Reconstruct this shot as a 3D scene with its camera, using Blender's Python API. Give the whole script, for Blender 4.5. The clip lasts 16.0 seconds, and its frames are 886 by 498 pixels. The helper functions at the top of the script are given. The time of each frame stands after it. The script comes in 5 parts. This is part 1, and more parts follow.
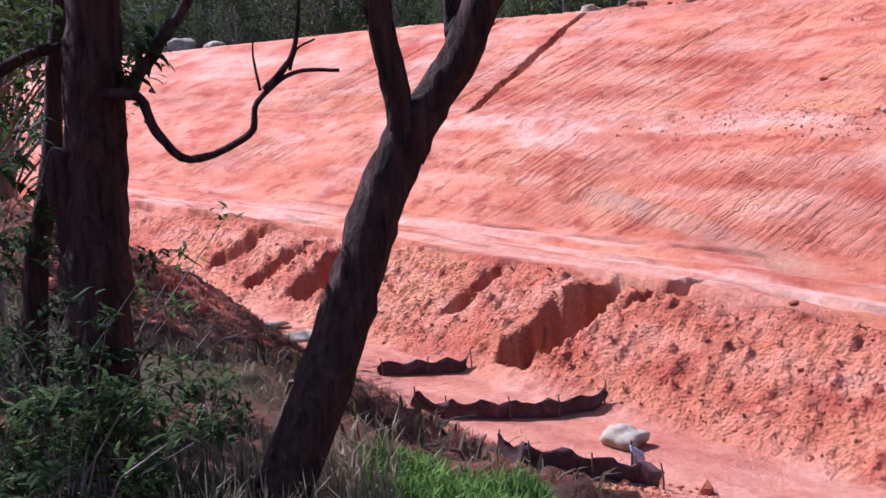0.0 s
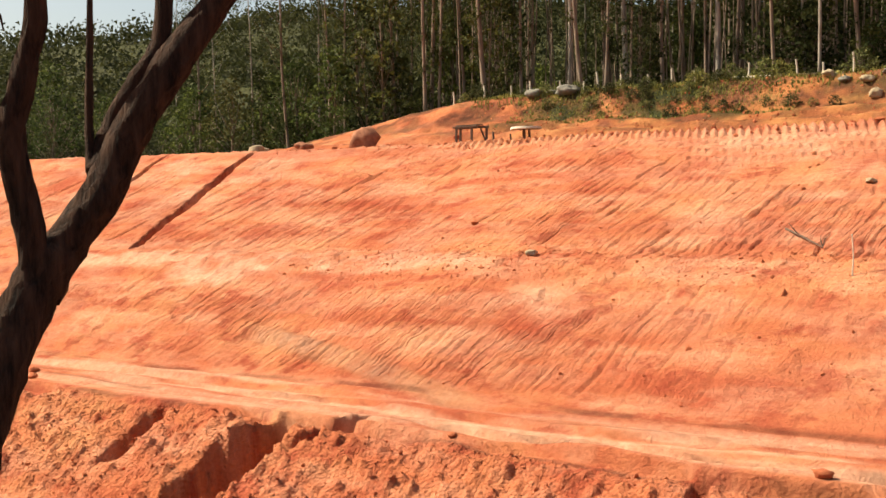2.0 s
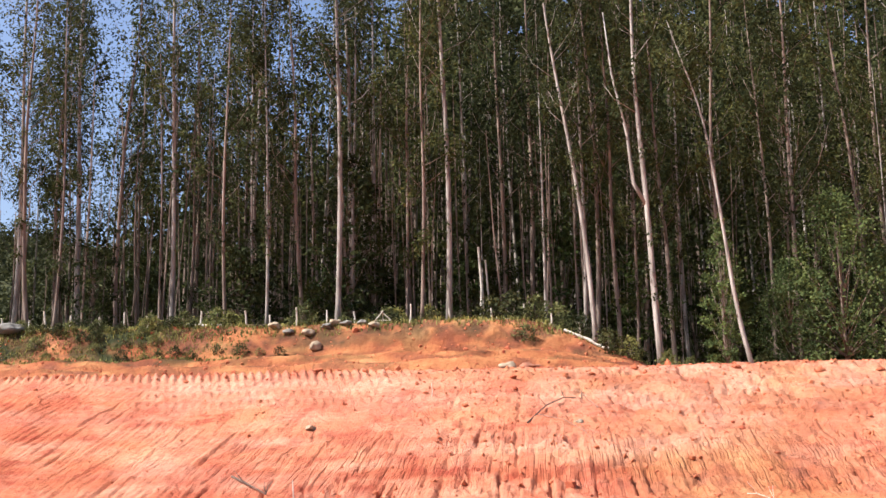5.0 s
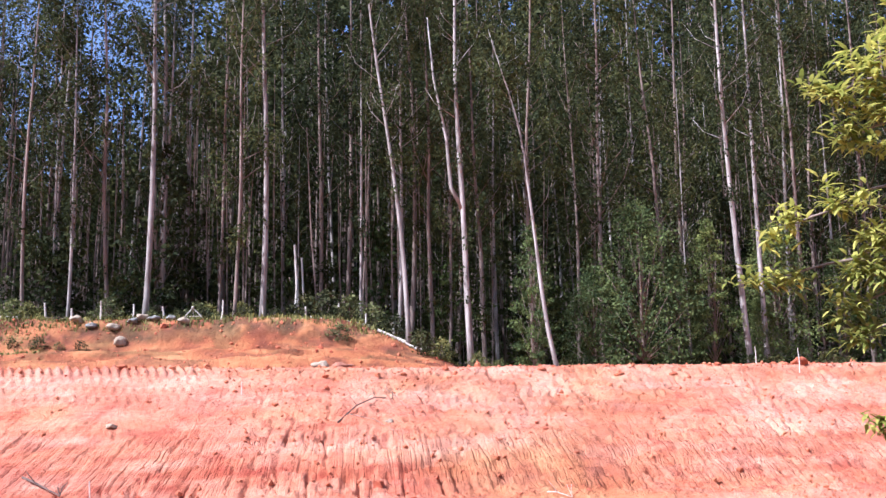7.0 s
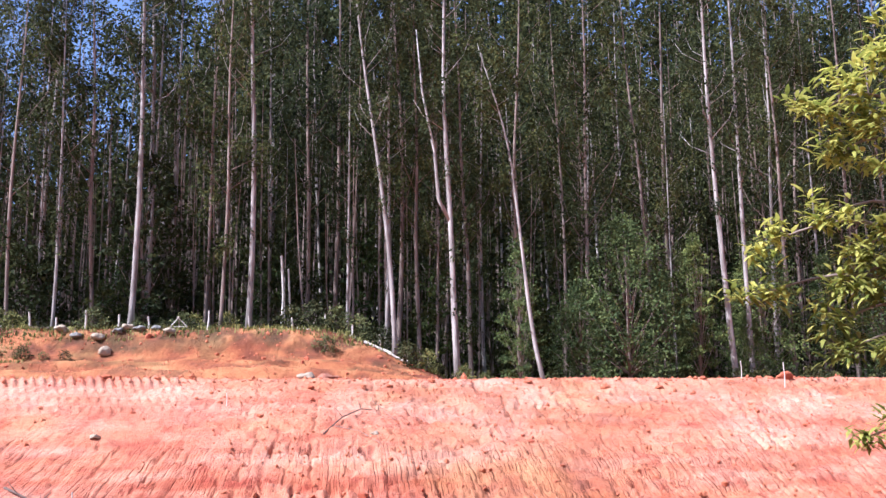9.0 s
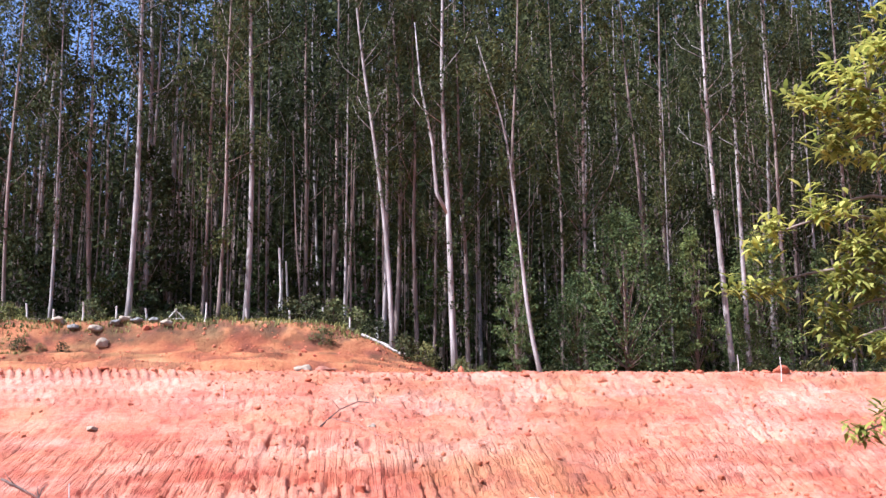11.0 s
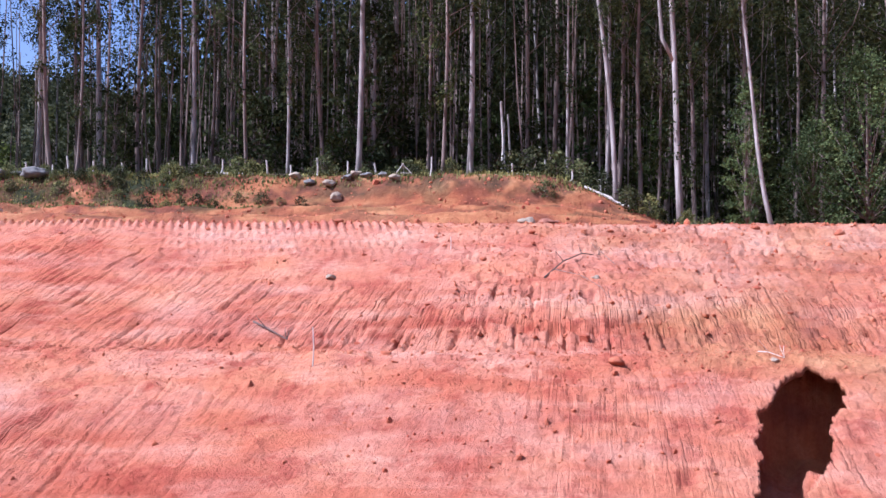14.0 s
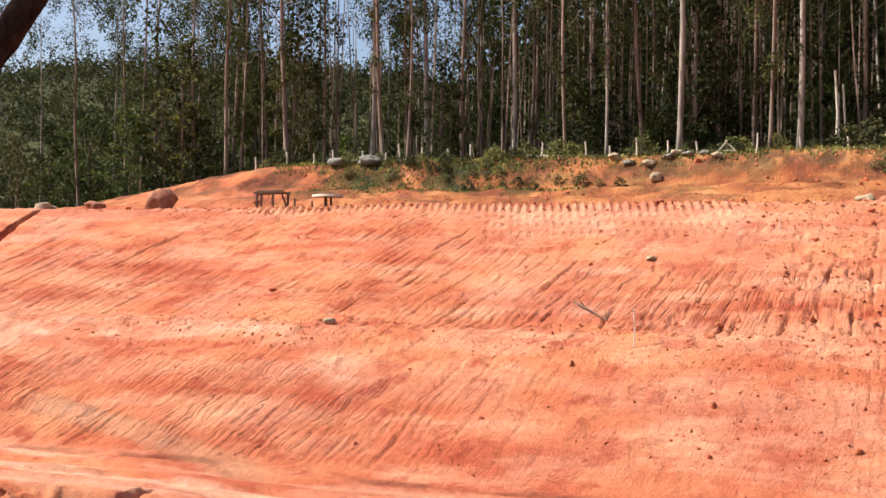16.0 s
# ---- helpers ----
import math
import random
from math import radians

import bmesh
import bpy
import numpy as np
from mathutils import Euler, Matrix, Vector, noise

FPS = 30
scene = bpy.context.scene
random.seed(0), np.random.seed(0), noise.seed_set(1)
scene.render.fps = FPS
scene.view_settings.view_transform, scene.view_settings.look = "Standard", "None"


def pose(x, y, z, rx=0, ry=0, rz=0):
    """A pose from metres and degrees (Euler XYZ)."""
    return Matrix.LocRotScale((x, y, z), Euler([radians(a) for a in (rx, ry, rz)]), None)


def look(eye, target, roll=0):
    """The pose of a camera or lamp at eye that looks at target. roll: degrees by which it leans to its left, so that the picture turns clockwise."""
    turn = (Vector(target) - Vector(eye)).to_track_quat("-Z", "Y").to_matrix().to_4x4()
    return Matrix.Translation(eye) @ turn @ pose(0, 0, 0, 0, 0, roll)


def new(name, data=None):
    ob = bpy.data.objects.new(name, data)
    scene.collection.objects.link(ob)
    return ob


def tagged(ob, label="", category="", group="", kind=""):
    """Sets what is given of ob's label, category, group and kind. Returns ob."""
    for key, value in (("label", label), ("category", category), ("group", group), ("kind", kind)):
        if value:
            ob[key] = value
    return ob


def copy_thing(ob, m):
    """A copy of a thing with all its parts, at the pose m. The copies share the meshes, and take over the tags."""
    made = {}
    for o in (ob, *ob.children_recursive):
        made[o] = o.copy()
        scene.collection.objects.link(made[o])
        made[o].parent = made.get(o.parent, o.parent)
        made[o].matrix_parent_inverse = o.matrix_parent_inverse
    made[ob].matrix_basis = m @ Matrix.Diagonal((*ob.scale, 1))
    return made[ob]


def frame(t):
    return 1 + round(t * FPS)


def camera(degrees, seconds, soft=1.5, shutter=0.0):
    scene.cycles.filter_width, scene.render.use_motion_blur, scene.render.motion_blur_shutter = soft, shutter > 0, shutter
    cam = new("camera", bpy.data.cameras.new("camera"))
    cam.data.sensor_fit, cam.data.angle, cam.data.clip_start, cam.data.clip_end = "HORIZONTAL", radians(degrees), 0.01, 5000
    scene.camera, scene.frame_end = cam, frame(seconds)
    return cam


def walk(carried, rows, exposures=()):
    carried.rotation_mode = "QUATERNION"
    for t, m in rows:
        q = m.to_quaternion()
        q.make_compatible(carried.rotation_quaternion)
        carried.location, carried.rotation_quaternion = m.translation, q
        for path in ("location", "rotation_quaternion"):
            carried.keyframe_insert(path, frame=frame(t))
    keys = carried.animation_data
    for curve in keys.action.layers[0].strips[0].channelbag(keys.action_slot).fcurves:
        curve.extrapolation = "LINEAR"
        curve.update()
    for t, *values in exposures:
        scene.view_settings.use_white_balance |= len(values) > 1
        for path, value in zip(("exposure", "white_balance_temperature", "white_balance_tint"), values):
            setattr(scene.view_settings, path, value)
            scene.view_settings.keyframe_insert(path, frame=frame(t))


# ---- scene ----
# ---- camera ----
EYE = 8.0
cam = camera(47.0, 16.0, soft=1.5)
ROWS = [
    (0.0, 0.000, 0.000, 0.000, -0.00, -10.00, 3.00),
    (0.5, 0.024, -0.001, 0.003, -4.93, -8.29, 2.35),
    (1.0, 0.046, -0.004, 0.006, -9.38, -6.68, 1.82),
    (1.5, 0.067, -0.008, 0.009, -13.94, -4.83, 1.47),
    (2.0, 0.088, -0.014, 0.012, -18.28, -2.95, 1.14),
    (2.5, 0.111, -0.023, 0.016, -23.31, -0.90, 0.97),
    (3.0, 0.132, -0.033, 0.019, -28.03, 1.13, 0.87),
    (3.5, 0.153, -0.046, 0.023, -33.20, 3.37, 0.79),
    (4.0, 0.173, -0.060, 0.027, -38.13, 5.57, 0.61),
    (4.5, 0.192, -0.076, 0.032, -43.37, 8.05, 0.88),
    (5.0, 0.208, -0.093, 0.035, -48.10, 10.16, 1.24),
    (7.5, 0.240, -0.136, 0.035, -59.10, 9.77, 0.87),
    (8.0, 0.240, -0.136, 0.035, -59.14, 9.94, 0.86),
    (8.5, 0.241, -0.137, 0.035, -59.21, 10.28, 0.80),
    (9.0, 0.241, -0.137, 0.036, -59.29, 10.60, 0.68),
    (11.5, 0.241, -0.138, 0.035, -59.55, 9.81, 0.35),
    (12.0, 0.242, -0.138, 0.032, -59.61, 8.62, 0.31),
    (12.5, 0.239, -0.135, 0.030, -58.74, 6.93, 0.05),
    (13.0, 0.233, -0.125, 0.027, -56.39, 5.28, -0.14),
    (13.5, 0.222, -0.109, 0.024, -52.33, 3.47, -0.38),
    (14.0, 0.205, -0.089, 0.021, -47.11, 1.98, -0.26),
    (14.5, 0.181, -0.067, 0.019, -40.38, 0.97, -0.24),
    (15.0, 0.159, -0.049, 0.019, -34.54, 0.75, -0.17),
    (15.5, 0.143, -0.039, 0.019, -30.74, 0.77, -0.42),
    (16.0, 0.138, -0.036, 0.019, -29.41, 0.81, -0.48),
]
EXPOSURES = [
    (0.0, 0.8, 4800, 28), (0.5, 0.74, 4850, 27), (1.0, 0.73, 5500, 20), (1.5, 0.83, 7000, 9), (2.5, 0.82, 8100, 6), (3.5, 0.84, 7700, 7), (4.0, 0.88, 7200, 9), (4.5, 0.98, 6900, 11),
    (5.0, 1.1, 6000, 15), (7.5, 1.25, 5050, 22), (12.0, 1.25, 5050, 22), (13.0, 1.06, 4850, 28), (14.0, 0.8, 4850, 28), (14.5, 0.67, 5350, 23), (15.0, 0.78, 6000, 15), (16.0, 0.88, 6500, 11),
]
walk(cam, [(t, pose(x, y, EYE + z, 90 + pitch, roll, yaw)) for t, x, y, z, yaw, pitch, roll in ROWS], EXPOSURES)

# ---- light ----
SUN_AZ, SUN_EL = -57.0, 50.0
world = bpy.data.worlds.new("sky")
scene.world = world
world.use_nodes = True
wt = world.node_tree
sky = wt.nodes.new("ShaderNodeTexSky")
sky.sky_type, sky.sun_disc = "NISHITA", False
sky.dust_density = 3.0
sky.sun_elevation, sky.sun_rotation = radians(SUN_EL), radians(SUN_AZ)
wt.nodes["Background"].inputs["Strength"].default_value = 0.092
wt.links.new(sky.outputs[0], wt.nodes["Background"].inputs["Color"])
sun_data = bpy.data.lights.new("sun", "SUN")
sun_data.energy, sun_data.angle, sun_data.color = 4.75, radians(0.53), (1.0, 0.94, 0.85)
sun = new("sun", sun_data)
to_sun = Vector((math.sin(radians(SUN_AZ)) * math.cos(radians(SUN_EL)), math.cos(radians(SUN_AZ)) * math.cos(radians(SUN_EL)), math.sin(radians(SUN_EL))))
sun.matrix_world = look(to_sun * 100, (0, 0, 0))

# ---- plan: s runs along the valley, n across it towards the cut slope ----
PHI = radians(50.0)
NX, NY, SX, SY = math.sin(PHI), math.cos(PHI), math.cos(PHI), -math.sin(PHI)


def xy(s, n):
    return (n * NX + s * SX, n * NY + s * SY)


def hash2(i, j, seed):
    h = (i * 374761393 + j * 668265263 + seed * 974634777) & 0xFFFFFFFF
    h = ((h ^ (h >> 13)) * 1274126177) & 0xFFFFFFFF
    return ((h ^ (h >> 16)) & 0xFFFF) / 65535.0


def vnoise(x, y, seed=0):
    """Smooth value noise from 0 to 1 on arrays."""
    x, y = np.asarray(x, float), np.asarray(y, float)
    i, j = np.floor(x).astype(np.int64), np.floor(y).astype(np.int64)
    u, v = x - i, y - j
    u, v = u * u * (3 - 2 * u), v * v * (3 - 2 * v)
    a, b = hash2(i, j, seed), hash2(i + 1, j, seed)
    c, d = hash2(i, j + 1, seed), hash2(i + 1, j + 1, seed)
    return (a * (1 - u) + b * u) * (1 - v) + (c * (1 - u) + d * u) * v


def fbm(x, y, seed=0, octaves=4):
    total, amp, norm = 0.0, 1.0, 0.0
    for o in range(octaves):
        total = total + amp * vnoise(x * 2 ** o, y * 2 ** o, seed + 17 * o)
        norm += amp
        amp *= 0.5
    return total / norm


def step(a, b, x):
    t = np.clip((np.asarray(x, float) - a) / (b - a), 0, 1)
    return t * t * (3 - 2 * t)


def band(a, b, soft, x):
    return step(a - soft, a + soft, x) * (1 - step(b - soft, b + soft, x))


PROFILE_N = [-900, -60, -12, 0, 2.6, 3.6, 13.0, 13.5, 16.2, 16.7, 19.3, 19.8, 22.4, 23.1, 28.4, 29.0, 29.9, 39.5, 40.2, 44.0, 70, 110, 220, 420, 900]
PROFILE_Z = [140, 14, 0.2, -1.65, -1.8, -2.2, -7.2, -7.6, -7.6, -7.2, -5.5, -5.38, -5.3, -5.05, -2.3, -2.02, -1.85, 2.3, 2.42, 2.25, 1.6, 4.0, 24, 60, 120]


def hump(s, n):
    """The uncut knoll behind the terrace."""
    top = 2.9 * step(-46, -25, s) * (1 - step(2.0, 10.5, s))
    w = n + 0.9 * (fbm(s * 0.3, 0 * s, 5, 3) - 0.5)
    rise = 0.22 * step(41.4, 42.6, w) + 0.18 * step(43.2, 44.3, w) + 0.6 * step(44.6, 47.2, w)
    return top * rise * (1 - 0.7 * step(62, 100, n))


def gullies(s, n):
    """Depth of the washed-out notches in the lower bank and of the hollow in the slope."""
    d = np.zeros_like(s)
    for s0, n0, n1, w, deep, slant in NOTCHES:
        along = np.clip((n - n0) / (n1 - n0), 0, 1)
        c = s0 + slant * (n - n0) + 0.25 * (vnoise(n * 1.3, n * 0 + s0, 3) - 0.5)
        half = w * (0.45 + 0.55 * np.sin(np.pi * np.clip(along * 0.9 + 0.1, 0, 1))) * ((0.5 + 1.0 * fbm(s * 2.2, n * 2.2, 9, 3)) if w > 0.35 else 1.0)
        deep = deep * (0.7 + 0.6 * fbm(s * 1.7, n * 1.7, 11, 4))
        inside = np.clip(1.15 - np.abs(s - c) / half, 0, 1)
        d = np.maximum(d, deep * np.minimum(inside * 2.6, 1) * step(n0 - 0.15, n0 + 0.4, n) * (1 - step(n1 - 0.25, n1 + 0.05, n)))
    return d


def mouth(s, n):
    """Below nought inside the ragged mouth of the hollow."""
    rag = 0.55 * (fbm(s * 1.3, n * 1.3, 19, 4) - 0.5) + 0.16 * (vnoise(s * 5, n * 5, 20) - 0.5)
    c = 6.9 + 0.42 * (n - 24) + 0.12 * np.sin(n * 2.1)
    half = np.interp(n, [22.8, 24.5, 26.4, 27.6, 28.2, 28.45, 29.2], [0.4, 0.7, 0.85, 0.88, 0.62, 0.15, -0.5])
    return np.abs(s - c) - half + rag


def hollow(s, n):
    """Depth of the hollow, wider below than at its mouth, with a fallen lump inside."""
    c = 7.0 + 0.42 * (n - 24)
    half = np.interp(n, [21.9, 22.6, 24.5, 28.2, 29.2, 29.7], [-0.2, 0.9, 1.6, 1.9, 1.3, -0.2])
    lump = 1.9 * step(0.9, 0.3, np.hypot((s - 8.4) / 0.9, (n - 25.6) / 1.3) + 0.7 * (fbm(s * 2, n * 2, 23, 3) - 0.5))
    return step(0.05, -0.3, np.abs(s - c) - half) * (2.9 - lump + 0.5 * (fbm(s * 2.4, n * 2.4, 25, 3) - 0.5))


NOTCHES = [(-17.7, 16.6, 19.8, 0.8, 2.4, 0.33), (-15.9, 18.6, 20.5, 0.32, 0.5, 0.6), (-21.5, 17.6, 19.5, 0.4, 0.55, 0.35),
           (-28.3, 16.9, 19.6, 0.9, 1.3, 0.3), (-31.3, 16.8, 19.5, 0.55, 1.0, 0.36), (-34.5, 17.2, 19.5, 0.7, 0.7, 0.3),
           (-5.6, 17.2, 19.6, 0.3, 0.5, -0.2), (10.6, 23.6, 28.7, 0.11, 0.8, 0.06), (11.5, 23.2, 28.6, 0.1, 0.8, 0.04), (12.3, 26.2, 28.5, 0.09, 0.5, 0.0), (-33.8, 29.6, 40.1, 0.3, 1.0, -0.2), (-41.0, 34, 40.0, 0.2, 0.7, -0.2)]


def rilled(s, n):
    """Where the digger's teeth and the rain have scored the cut."""
    patch = vnoise(s * 0.2, n * 0.5, 97)
    n = n + 2.6 * (fbm(s * 0.35, n * 0.5, 98, 3) - 0.5) * band(30.6, 40, 0.8, n)
    upper = band(29.8, 33.6, 0.9, n) * (0.35 + 0.55 * step(0.25, 0.6, patch)) + 0.6 * band(34.6, 37.5, 1.0, n) * step(0.45, 0.7, patch) * step(-4, -14, s)
    lower = 0.85 * band(23.2, 27.2, 0.6, n) * step(-7, -13, s) * step(0.25, 0.55, patch) + 0.3 * band(23.5, 28, 0.5, n) * step(-2, 4, s)
    broken = 0.4 + 0.6 * step(0.42, 0.6, fbm(s * 0.6, n * 0.8, 101, 3))
    return np.clip((upper + lower) * broken + 0.08, 0, 1)


def grooves(w, n, pitch, half, seed, floor_=0.4):
    """Narrow scores along n, unevenly spaced, that come and go."""
    i = np.floor(w / pitch).astype(np.int64)
    off = (hash2(i, i * 0 + 3, seed) - 0.5) * 0.55
    d = np.abs(w / pitch - i - 0.5 - off) * pitch
    here = step(floor_, floor_ + 0.2, vnoise(i * 5.37, n * 0.55, seed + 1)) * (0.35 + 0.65 * hash2(i, i * 0 + 8, seed))
    return here * np.clip(1.25 - d / half, 0, 1)


def skew(s, n):
    """How far the scores lean along the valley as they climb."""
    return 0.3 * (n - 30) * step(8, -8, s)


def height(s, n, fine=True):
    s, n = np.asarray(s, float), np.asarray(n, float)
    m = n + 0.5 * (vnoise(s * 0.18, s * 0, 2) - 0.5) * band(14, 41, 2, n)
    m = m + 1.9 * step(-19, -13.5, s) * band(5.5, 12.2, 1.6, n)
    left = step(-20, -60, s)
    z = np.interp(m, PROFILE_N, PROFILE_Z)
    z = z + hump(s, n) + 0.2 * (fbm(s * 0.6, n * 0.9, 7, 5) - 0.5) * band(42, 47.5, 1, n) * 2 * step(-46, -30, s) + left * 0.35 * band(36, 60, 4, n)
    # the near bank swells out further up the valley
    z = z + 2.0 * step(-17, -28, s) * band(8.0, 13.2, 1.5, n) * (0.55 + 0.7 * vnoise(s * 0.3, n * 0.3, 21))
    # distant hills
    r = np.hypot(s, n)
    z = z + step(90, 420, r) * step(-40, -260, s) * (22 + 22 * vnoise(s * 0.006, n * 0.006, 31))
    z = z + 42 * step(72, 140, n) * step(-0.22, 0.02, s / np.maximum(n, 1.0)) * step(60, 80, n)
    if fine:
        loose = band(16.4, 19.4, 0.5, n) + 0.95 * band(3, 13.0, 0.8, n)
        z = z + loose * (0.3 * (fbm(s * 1.6, n * 1.6, 41) - 0.5) + 0.3 * (np.maximum(fbm(s * 5.2, n * 5.2, 43, 3), 0.46) - 0.55) * 2)
        cut = band(23.0, 40.0, 0.4, n)
        scored = cut * rilled(s, n)
        rough = vnoise(s * 0.25, n * 0.6, 51)
        warp = s - skew(s, n) + 0.25 * (vnoise(s * 0.9, n * 0.7, 53) - 0.5)
        z = z + (0.25 * cut + 0.75 * scored) * 0.09 * (vnoise(warp * 3.2, n * 0.35, 55) - 0.5) * (0.3 + rough) + cut * (0.08 * (fbm(s * 0.9, n * 1.4, 57) - 0.5) + 0.08 * (np.maximum(fbm(s * 4, n * 4, 59, 3), 0.48) - 0.5))
        lumpy = step(0.45, 0.62, fbm(s * 0.4, n * 0.55, 103, 3)) * cut
        z = z + lumpy * 0.26 * (np.maximum(fbm(s * 2.3, n * 2.6, 105, 4), 0.46) - 0.5)
        # teeth marks of the digger down the upper cut
        left = step(-3, -11, s)
        marked = band(29.7, 36.6, 0.7, n + 2.4 * (fbm(s * 0.25, n * 0.3, 131, 3) - 0.5)) * np.maximum(0.25 + 0.75 * step(0.36, 0.56, fbm(s * 0.22, n * 0.35, 133, 3)), 0.7 * step(-18, -26, s)) * (0.08 + 0.92 * left)
        marked = marked + 0.7 * band(36.4, 39.2, 0.5, n) * step(0.5, 0.62, fbm(s * 0.3, n * 0.5, 135, 3)) * step(-11, -15, s)
        z = z - marked * (0.085 * grooves(warp, n, 0.27, 0.06, 137) + 0.13 * grooves(warp + 0.1, n, 0.97, 0.07, 139, 0.5) + 0.12 * step(-22, -28, s) * grooves(warp, n, 0.45, 0.11, 171))
        # scraper marks down the lower cut
        low = band(23.3, 27.8, 0.5, n) * step(0.34, 0.54, fbm(s * 0.24, n * 0.5, 141, 3)) * (0.3 + 0.7 * step(-4, -9, s))
        z = z - low * (0.07 * grooves(warp + 0.12 * n, n, 0.29, 0.06, 143) + 0.08 * grooves(warp + 0.12 * n, n, 1.1, 0.07, 145, 0.5))
        # tracks that sweep down to the road
        sweep = n + 0.27 * (s + 14.4) + 0.004 * (s + 14.4) ** 2
        fan = band(22.9, 27.5, 0.4, n) * band(-46, -9, 3, s) * step(0.3, 0.5, fbm(s * 0.12, n * 0.6, 147, 3))
        z = z - fan * 0.15 * grooves(sweep, s * 0.5, 0.5, 0.15, 149)
        # drying and rain cracks, thickest along the foot of the upper cut
        wig = s - skew(s, n) + 0.5 * (fbm(s * 0.5, n * 1.3, 63, 4) - 0.5) + 0.1 * (vnoise(s * 3, n * 5, 64) - 0.5)
        foot = band(29.9, 31.2, 0.25, n + 0.8 * (vnoise(s * 0.8, 0 * s, 66) - 0.5)) * step(-13, -7, s)
        z = z - foot * 0.24 * grooves(wig, n * 1.4, 0.41, 0.065, 151, 0.36)
        sparse = (band(30.5, 34.4, 0.5, n) * step(-12, -4, s) + 0.5 * band(35.2, 38, 0.5, n) * step(-6, 2, s)) * step(0.38, 0.52, fbm(s * 0.35, n * 0.4, 153, 3)) + band(23.4, 28.3, 0.3, n) * step(9.5, 11, s)
        z = z - sparse * 0.24 * grooves(wig, n, 0.74, 0.065, 155, 0.5)
        # pitted crust over the right-hand end
        pits = band(30, 40, 0.6, n) * step(-6, 3, s) + 0.6 * band(24, 29, 0.5, n) * step(-6, 3, s)
        z = z - pits * 0.13 * step(0.6, 0.72, fbm(s * 1.5, n * 3.2, 157, 3)) - pits * 0.1 * step(0.62, 0.72, fbm(s * 3.5, n * 5.2, 159, 2))
        # loose strip along the berm and at the crest
        strip = band(28.3, 29.8, 0.3, n) + 0.8 * band(39.3, 40.6, 0.2, n)
        z = z + strip * 0.2 * (np.maximum(fbm(s * 3.2, n * 3.2, 67, 3), 0.45) - 0.5)
        lug = np.abs(((s + 0.3 * n) / 0.34) % 1 - 0.5) * 2
        z = z + 0.13 * band(39.2, 40.3, 0.2, n) * step(0.4, 0.7, lug) * band(-24, -3, 1, s)
        rows = step(0.1, 0.8, np.sin(n * 7.5 + 0.4 * np.sin(s)))
        z = z + 0.07 * band(36.9, 39.5, 0.3, n) * step(0.4, 0.75, lug) * rows * band(-12.5, -2.8, 0.8, s)
        # wheel ruts of the track
        road = band(19.7, 22.5, 0.25, n)
        z = z + road * (0.16 * (fbm(s * 0.35, n * 3.0, 71) - 0.5) - 0.11 * (band(20.3, 20.7, 0.15, n + 0.15 * np.sin(s * 0.2)) + band(21.8, 22.2, 0.15, n + 0.15 * np.sin(s * 0.2))))
        for edge, drop, wob, seed in ((19.8, 0.3, 0.7, 161), (20.65, 0.24, 0.8, 163), (21.4, 0.13, 0.7, 165), (22.5, -0.12, 0.4, 167)):
            e = n - edge - wob * (fbm(s * 0.45, s * 0, seed, 4) - 0.5)
            z = z - drop * step(0.05, -0.05, e) * step(-0.9, -0.1, e) * step(0.3, 0.5, vnoise(s * 0.25, s * 0, seed + 1))
        z = z + 0.03 * (fbm(s * 3, n * 3, 73) - 0.5) + 0.25 * (fbm(s * 0.5, n * 0.5, 75) - 0.5) * (band(41, 400, 2, n) + band(-400, 12, 1, n))
        z = z - gullies(s, n)
    return z + EYE



def spaced(lo, hi, d):
    return list(np.arange(lo, hi, d))


def grow(start, end, d, q=1.17):
    out, x = [], start
    while abs(x - start) < abs(end - start):
        d *= q
        x += d if end > start else -d
        out.append(x)
    return out


LINES_S = np.array(grow(-50, -1000, 0.14)[::-1] + spaced(-50, -27, 0.085) + spaced(-27, 22, 0.055) + spaced(22, 26, 0.12) + grow(26, 1000, 0.14))
LINES_N = np.array(grow(-2, -1000, 0.3)[::-1] + spaced(-2, 12.5, 0.21) + spaced(12.5, 16.2, 0.12) + spaced(16.2, 24, 0.09) + spaced(24, 41, 0.125) + spaced(41, 50, 0.16) + grow(50, 1000, 0.2))
GRID_S, GRID_N = np.meshgrid(LINES_S, LINES_N, indexing="ij")
GRID_Z = height(GRID_S, GRID_N) - hollow(GRID_S, GRID_N)


def ground_at(s, n):
    """The height of the ground sheet."""
    i = min(max(int(np.searchsorted(LINES_S, s)) - 1, 0), len(LINES_S) - 2)
    j = min(max(int(np.searchsorted(LINES_N, n)) - 1, 0), len(LINES_N) - 2)
    u = (s - LINES_S[i]) / (LINES_S[i + 1] - LINES_S[i])
    v = (n - LINES_N[j]) / (LINES_N[j + 1] - LINES_N[j])
    a = GRID_Z[i, j] * (1 - u) + GRID_Z[i + 1, j] * u
    b = GRID_Z[i, j + 1] * (1 - u) + GRID_Z[i + 1, j + 1] * u
    return float(a * (1 - v) + b * v)


def place(s, n, dz=0.0):
    x, y = xy(s, n)
    roof = float(hollow(np.float64(s), np.float64(n))) if mouth(np.float64(s), np.float64(n)) > 0 else 0.0
    return Vector((x, y, ground_at(s, n) + roof + dz))

